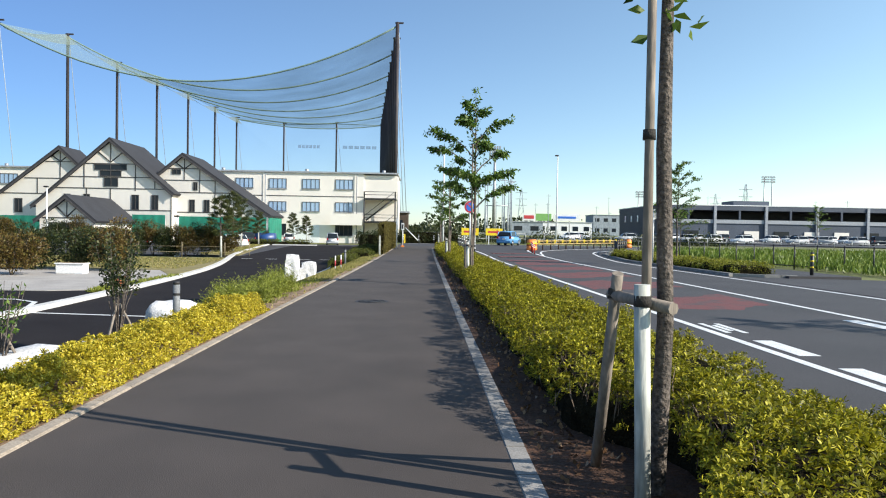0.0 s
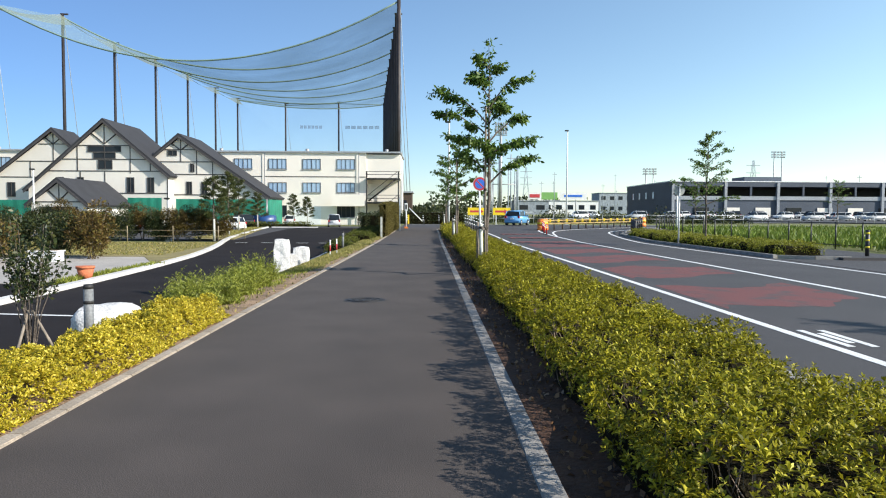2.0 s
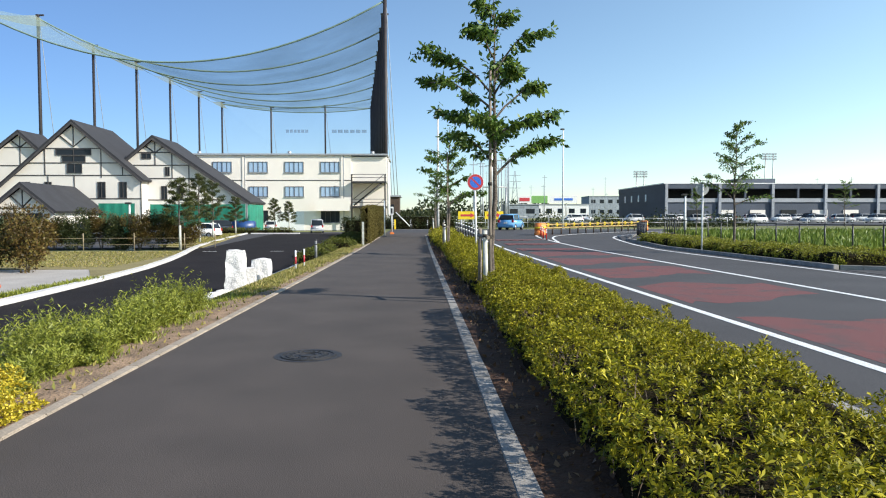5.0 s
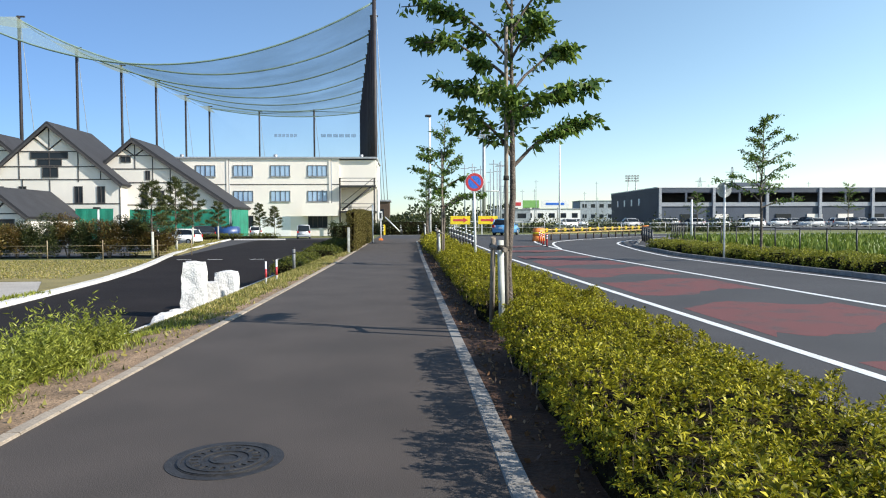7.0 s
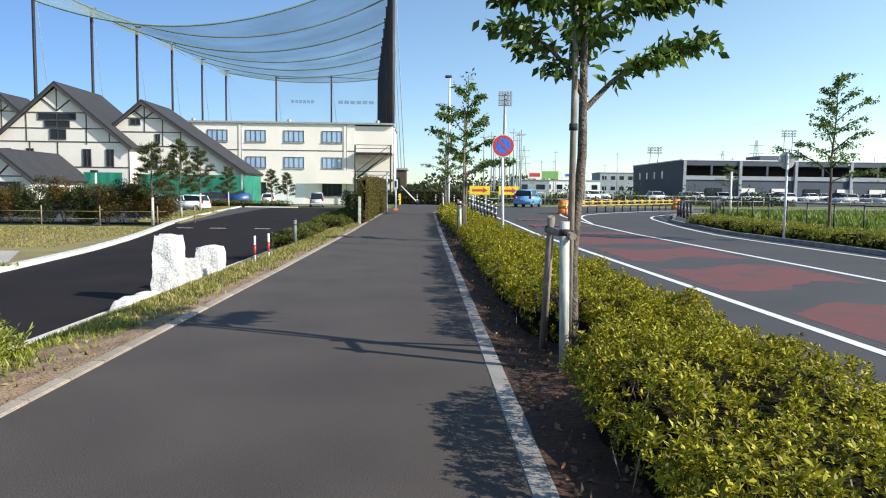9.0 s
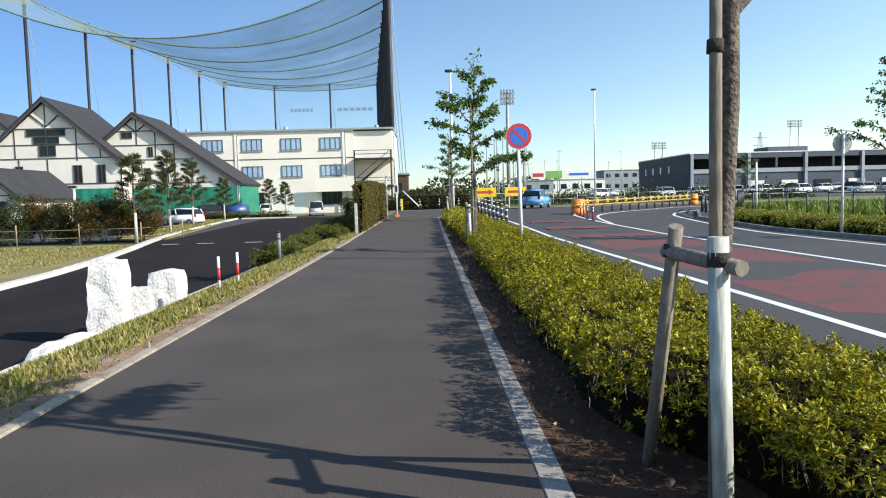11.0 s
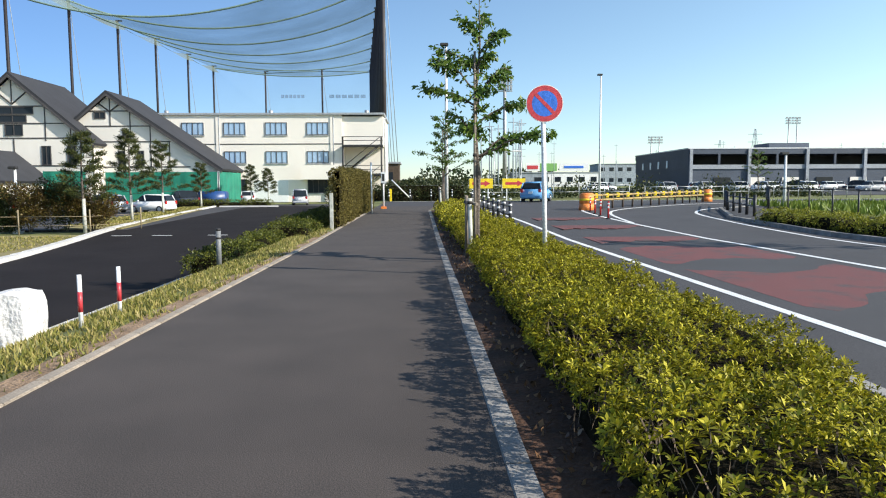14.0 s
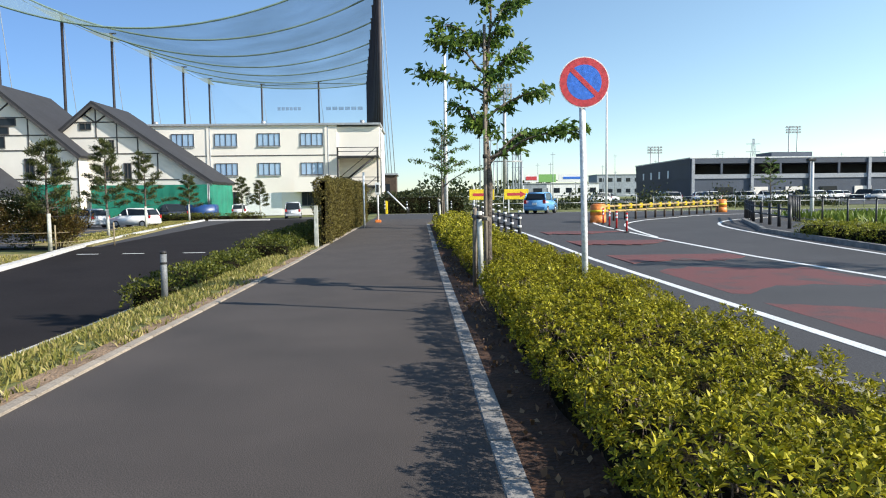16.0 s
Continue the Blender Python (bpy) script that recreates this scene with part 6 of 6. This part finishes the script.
def pylon(x, y, h):
    ob = thing("power_pylon", x, y, 0, "hazy lattice power pylon in the distance", "pylon", "power pylons")
    for sx in (-1, 1):
        for sy in (-1, 1):
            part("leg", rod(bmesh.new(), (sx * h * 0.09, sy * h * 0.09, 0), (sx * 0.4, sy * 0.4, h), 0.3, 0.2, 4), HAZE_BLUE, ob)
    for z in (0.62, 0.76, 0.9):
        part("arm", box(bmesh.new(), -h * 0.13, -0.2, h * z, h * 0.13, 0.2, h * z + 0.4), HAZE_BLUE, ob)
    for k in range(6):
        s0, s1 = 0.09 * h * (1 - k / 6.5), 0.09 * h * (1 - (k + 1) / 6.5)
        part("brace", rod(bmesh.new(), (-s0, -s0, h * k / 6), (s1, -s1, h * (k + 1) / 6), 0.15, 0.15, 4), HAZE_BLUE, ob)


pylon(255, 560, 42)
pylon(330, 800, 48)
pylon(95, 700, 44)
rr = np.random.default_rng(31)
n = 26000
wx, wy = rr.uniform(-700, 1100, n), rr.uniform(640, 700, n)
wz = np.abs(rr.normal(0, 1, n)) * (4.5 + 3 * np.sin(wx * 0.021) + 2 * np.sin(wx * 0.083))
tagged(new("far_woods", leaves("far_woods", np.stack([wx, wy, np.clip(wz, 0, 13)], 1), np.tile([0, -0.5, 0.5], (n, 1)), 3.2, 2.4, SHRUBLEAF, 0.8)), "low dark line of far trees", "woods", kind="stuff")
n = 9000
wx, wy = rr.uniform(-1, 40, n), rr.uniform(91, 97, n)
wz = np.abs(rr.normal(0, 0.5, n)) * (1.0 + 0.6 * np.sin(wx * 0.9))
tagged(new("roadside_scrub", leaves("roadside_scrub", np.stack([wx, wy, np.clip(wz, 0, 2.2)], 1), np.tile([0, -0.3, 0.7], (n, 1)), 0.3, 0.16, SHRUBLEAF, 0.8)), "dark green scrub behind the pipe fence", "scrub", kind="stuff")

# ---- the driving range: poles, cables and nets ----
SIZE = 1.2
LEFT = [(SIZE * x, SIZE * y) for x, y in ((-97, 165), (-86.9, 176), (-87.5, 205), (-84.2, 226), (-82.5, 250), (-81.2, 277), (-79.5, 302))]
BACK = [(SIZE * x, SIZE * y) for x, y in ((-62.5, 316), (-38.7, 310))]
RIGHT = [(SIZE * (-6.7 - 12.8 * k / 6), SIZE * (160 + 152 * k / 6)) for k in range(7)]
TOP = 56.7


def net_pole(x, y, stay, r=0.5):
    ob = thing("net_pole", x, y, -1, "tall dark steel net pole of the driving range", "net pole", "range poles")
    part("pole", rod(bmesh.new(), (0, 0, 0), (0, 0, TOP + 1), r, r * 0.8, 10), DARK_POLE, ob)
    part("arm", box(bmesh.new(), -0.6, -0.2, TOP + 0.6, 1.6, 0.2, TOP + 1.0), DARK_POLE, ob)
    part("stay", rod(bmesh.new(), (0.3, 0, TOP), (stay, 0, 0), 0.1, 0.1, 5), HAZE_BLUE, ob, "thin slanting stay")
    return ob


for x, y in LEFT + BACK:
    net_pole(x, y, 6.0)
for k in range(13):
    net_pole(SIZE * (-6.7 - 12.8 * k / 12), SIZE * (160 + 152 * k / 12), 3.5, 0.6)
sags = [15.2, 13.2, 11.1, 9.4, 7.3, 5.1, 3.1]
edge = LEFT[:]
curves = []
for (xl, yl), (xr, yr), sag in zip(edge, RIGHT, sags):
    curves.append([(xl + (xr - xl) * s, yl + (yr - yl) * s, TOP - 1.0 - sag * 4 * s * (1 - s)) for s in np.linspace(0, 1, 25)])
bm = bmesh.new()
grid = [[bm.verts.new(p) for p in c] for c in curves]
for a, b in zip(grid, grid[1:]):
    for k in range(24):
        bm.faces.new((a[k], a[k + 1], b[k + 1], b[k]))
net = thing("roof_net", -50, 240, 30, "green sagging roof net of the driving range", "net")
sheet_ob = new("mesh_net", mesh_of("mesh_net", bm, ROOF_NET, True))
sheet_ob.parent, sheet_ob.matrix_parent_inverse = net, net.matrix_basis.inverted()
for c in curves:
    cable = new("cable", mesh_of("cable", tube(bmesh.new(), [Vector(p) for p in c], [0.24] * 25, 5), CABLE))
    cable.parent, cable.matrix_parent_inverse = net, net.matrix_basis.inverted()
for (xa, ya), (xb, yb) in zip(LEFT, LEFT[1:]):
    bm = bmesh.new()
    rows = []
    for k in range(9):
        q = k / 8
        x, y, dip = xa + (xb - xa) * q, ya + (yb - ya) * q, 1.2 * math.sin(q * math.pi)
        rows.append([bm.verts.new((x + 0.9 * j, y, TOP - 0.6 - dip - 0.75 * j - 0.4 * math.sin(5 * q + j))) for j in range(4)])
    for a, b in zip(rows, rows[1:]):
        for j in range(3):
            bm.faces.new((a[j], a[j + 1], b[j + 1], b[j]))
    hem = new("gathered_edge", mesh_of("gathered_edge", bm, BUNCH_NET, True))
    hem.parent, hem.matrix_parent_inverse = net, net.matrix_basis.inverted()
wall_net = thing("side_net", 0, 0, 0, "dark brown side net of the driving range", "net")
for a, b in zip(RIGHT, RIGHT[1:]):
    bm = bmesh.new()
    bm.faces.new([bm.verts.new(v) for v in ((a[0], a[1], -1), (b[0], b[1], -1), (b[0], b[1], TOP), (a[0], a[1], TOP))])
    part("net_panel", bm, SIDE_NET, wall_net)
back_net = thing("back_net", 0, 0, 0, "thin pale back net of the driving range", "net")
line = [LEFT[-1], *BACK, RIGHT[-1]]
for a, b in zip(line, line[1:]):
    bm = bmesh.new()
    bm.faces.new([bm.verts.new(v) for v in ((a[0], a[1], -1), (b[0], b[1], -1), (b[0], b[1], TOP - 1), (a[0], a[1], TOP - 1))])
    part("net_panel", bm, THIN_NET, back_net)
    part("cable", rod(bmesh.new(), (*a, TOP - 1), (*b, TOP - 1), 0.18, 0.18, 5), CABLE, back_net)
for x0, x1 in ((-66, -54.5), (-43, -25)):
    ob = thing("net_banner", (x0 + x1) / 2, 371, 43.6, "pale banner hung high in the back net", "banner", "net banners")
    w = (x1 - x0) / 2
    for k in range(6):
        xa = -w + 2 * w * k / 6
        part("text_bar", box(bmesh.new(), xa, -0.05, -0.8, xa + 2 * w / 6 * 0.8, 0.05, 0.8), BANNER_NET, ob, "grey bar")

# ---- kerbs and edging blocks ----
block_row("path_edging_right", [(0.705, -4.2, 0.006), (0.705, 62.4, 0.006)], 0.15, 0.15, KERB, "grey concrete edging blocks beside the path")
block_row("path_edging_left", [(-2.85, -4.2, 0.02), (-2.85, 16, 0.02), (-2.78, 30, 0.02), (-2.76, 45, 0.02), (-2.56, 59, 0.02)], 0.12, 0.15, SOILED_KERB, "weathered concrete edging blocks beside the path")
block_row("road_kerb", [(3.32, -4.2, 0.1), (3.32, 47.5, 0.1), (3.3, 61, 0.1)], 0.15, 0.3, KERB, "grey concrete kerb blocks beside the road")
block_row("island_kerb", [(12.6, 30.2, 0.12), (12.5, 45, 0.12), (13.2, 53, 0.12), (16.1, 61, 0.12), (22.1, 66.9, 0.12)], 0.17, 0.3, KERB, "grey concrete kerb blocks round the island")
block_row("island_kerb_end", [(12.6, 30.0, 0.12), (13.3, 29.6, 0.12), (14.8, 29.3, 0.12)], 0.17, 0.3, KERB, "grey concrete kerb blocks round the island end")
block_row("drive_kerb_left", [(x, y, -0.76) for x, y in DRIVE_L[2:] + [(-15.4, 98.4)]], 0.34, 0.4, PALE_KERB, "wide pale concrete kerb along the drive", 1.0)
block_row("drive_kerb_right", [(-6.13, 14, -0.86), (-6.13, 62, -0.86)], 0.14, 0.4, PALE_KERB, "thin pale concrete kerb below the bank", 1.0)


# ---- the land rises gently past the bend in the hedge; all that stands there follows it ----
RISE_Y, RISE_Z = [44.0, 60.0, 84.0, 108.0, 3600.0], [0.0, 0.23, 0.4, 0.52, 0.52 + 0.0045 * 3492]


def follow_land():
    bpy.context.view_layer.update()
    for top in [ob for ob in scene.objects if ob.parent is None and ob.type in ("MESH", "EMPTY")]:
        family = [ob for ob in [top, *top.children_recursive] if ob.type == "MESH" and len(ob.data.vertices)]
        spans = [[(ob.matrix_world @ Vector(c)).y for c in ob.bound_box] for ob in family]
        low, high = min(map(min, spans)), max(map(max, spans))
        if high < RISE_Y[0]:
            continue
        if high - low < 7.0 or top.name.split(".")[0] in ("club_house", "club_house_wing", "office_building", "entrance_porch", "parking_building", "far_building"):
            top.location.z += float(np.interp(low + min(3.5, (high - low) / 2), RISE_Y, RISE_Z))
            continue
        for ob, span in zip(family, spans):
            me = ob.data
            if max(span) - min(span) < 3.0 or me.users > 1:
                ob.location.z += float(np.interp((min(span) + max(span)) / 2, RISE_Y, RISE_Z))
                continue
            if len(me.vertices) < 2000:
                bm = bmesh.new()
                bm.from_mesh(me)
                back = ob.matrix_world.inverted()
                for y in RISE_Y[:-1]:
                    bmesh.ops.bisect_plane(bm, geom=bm.verts[:] + bm.edges[:] + bm.faces[:], plane_co=back @ Vector((0, y, 0)), plane_no=back.to_3x3() @ Vector((0, 1, 0)))
                bm.to_mesh(me)
                bm.free()
            n = len(me.vertices)
            co = np.empty(n * 3, np.float32)
            me.vertices.foreach_get("co", co)
            co = co.reshape(n, 3)
            m = np.array(ob.matrix_world)
            co[:, 2] += np.interp(co @ m[1, :3] + m[1, 3], RISE_Y, RISE_Z)
            me.vertices.foreach_set("co", co.ravel())
            me.update()


follow_land()
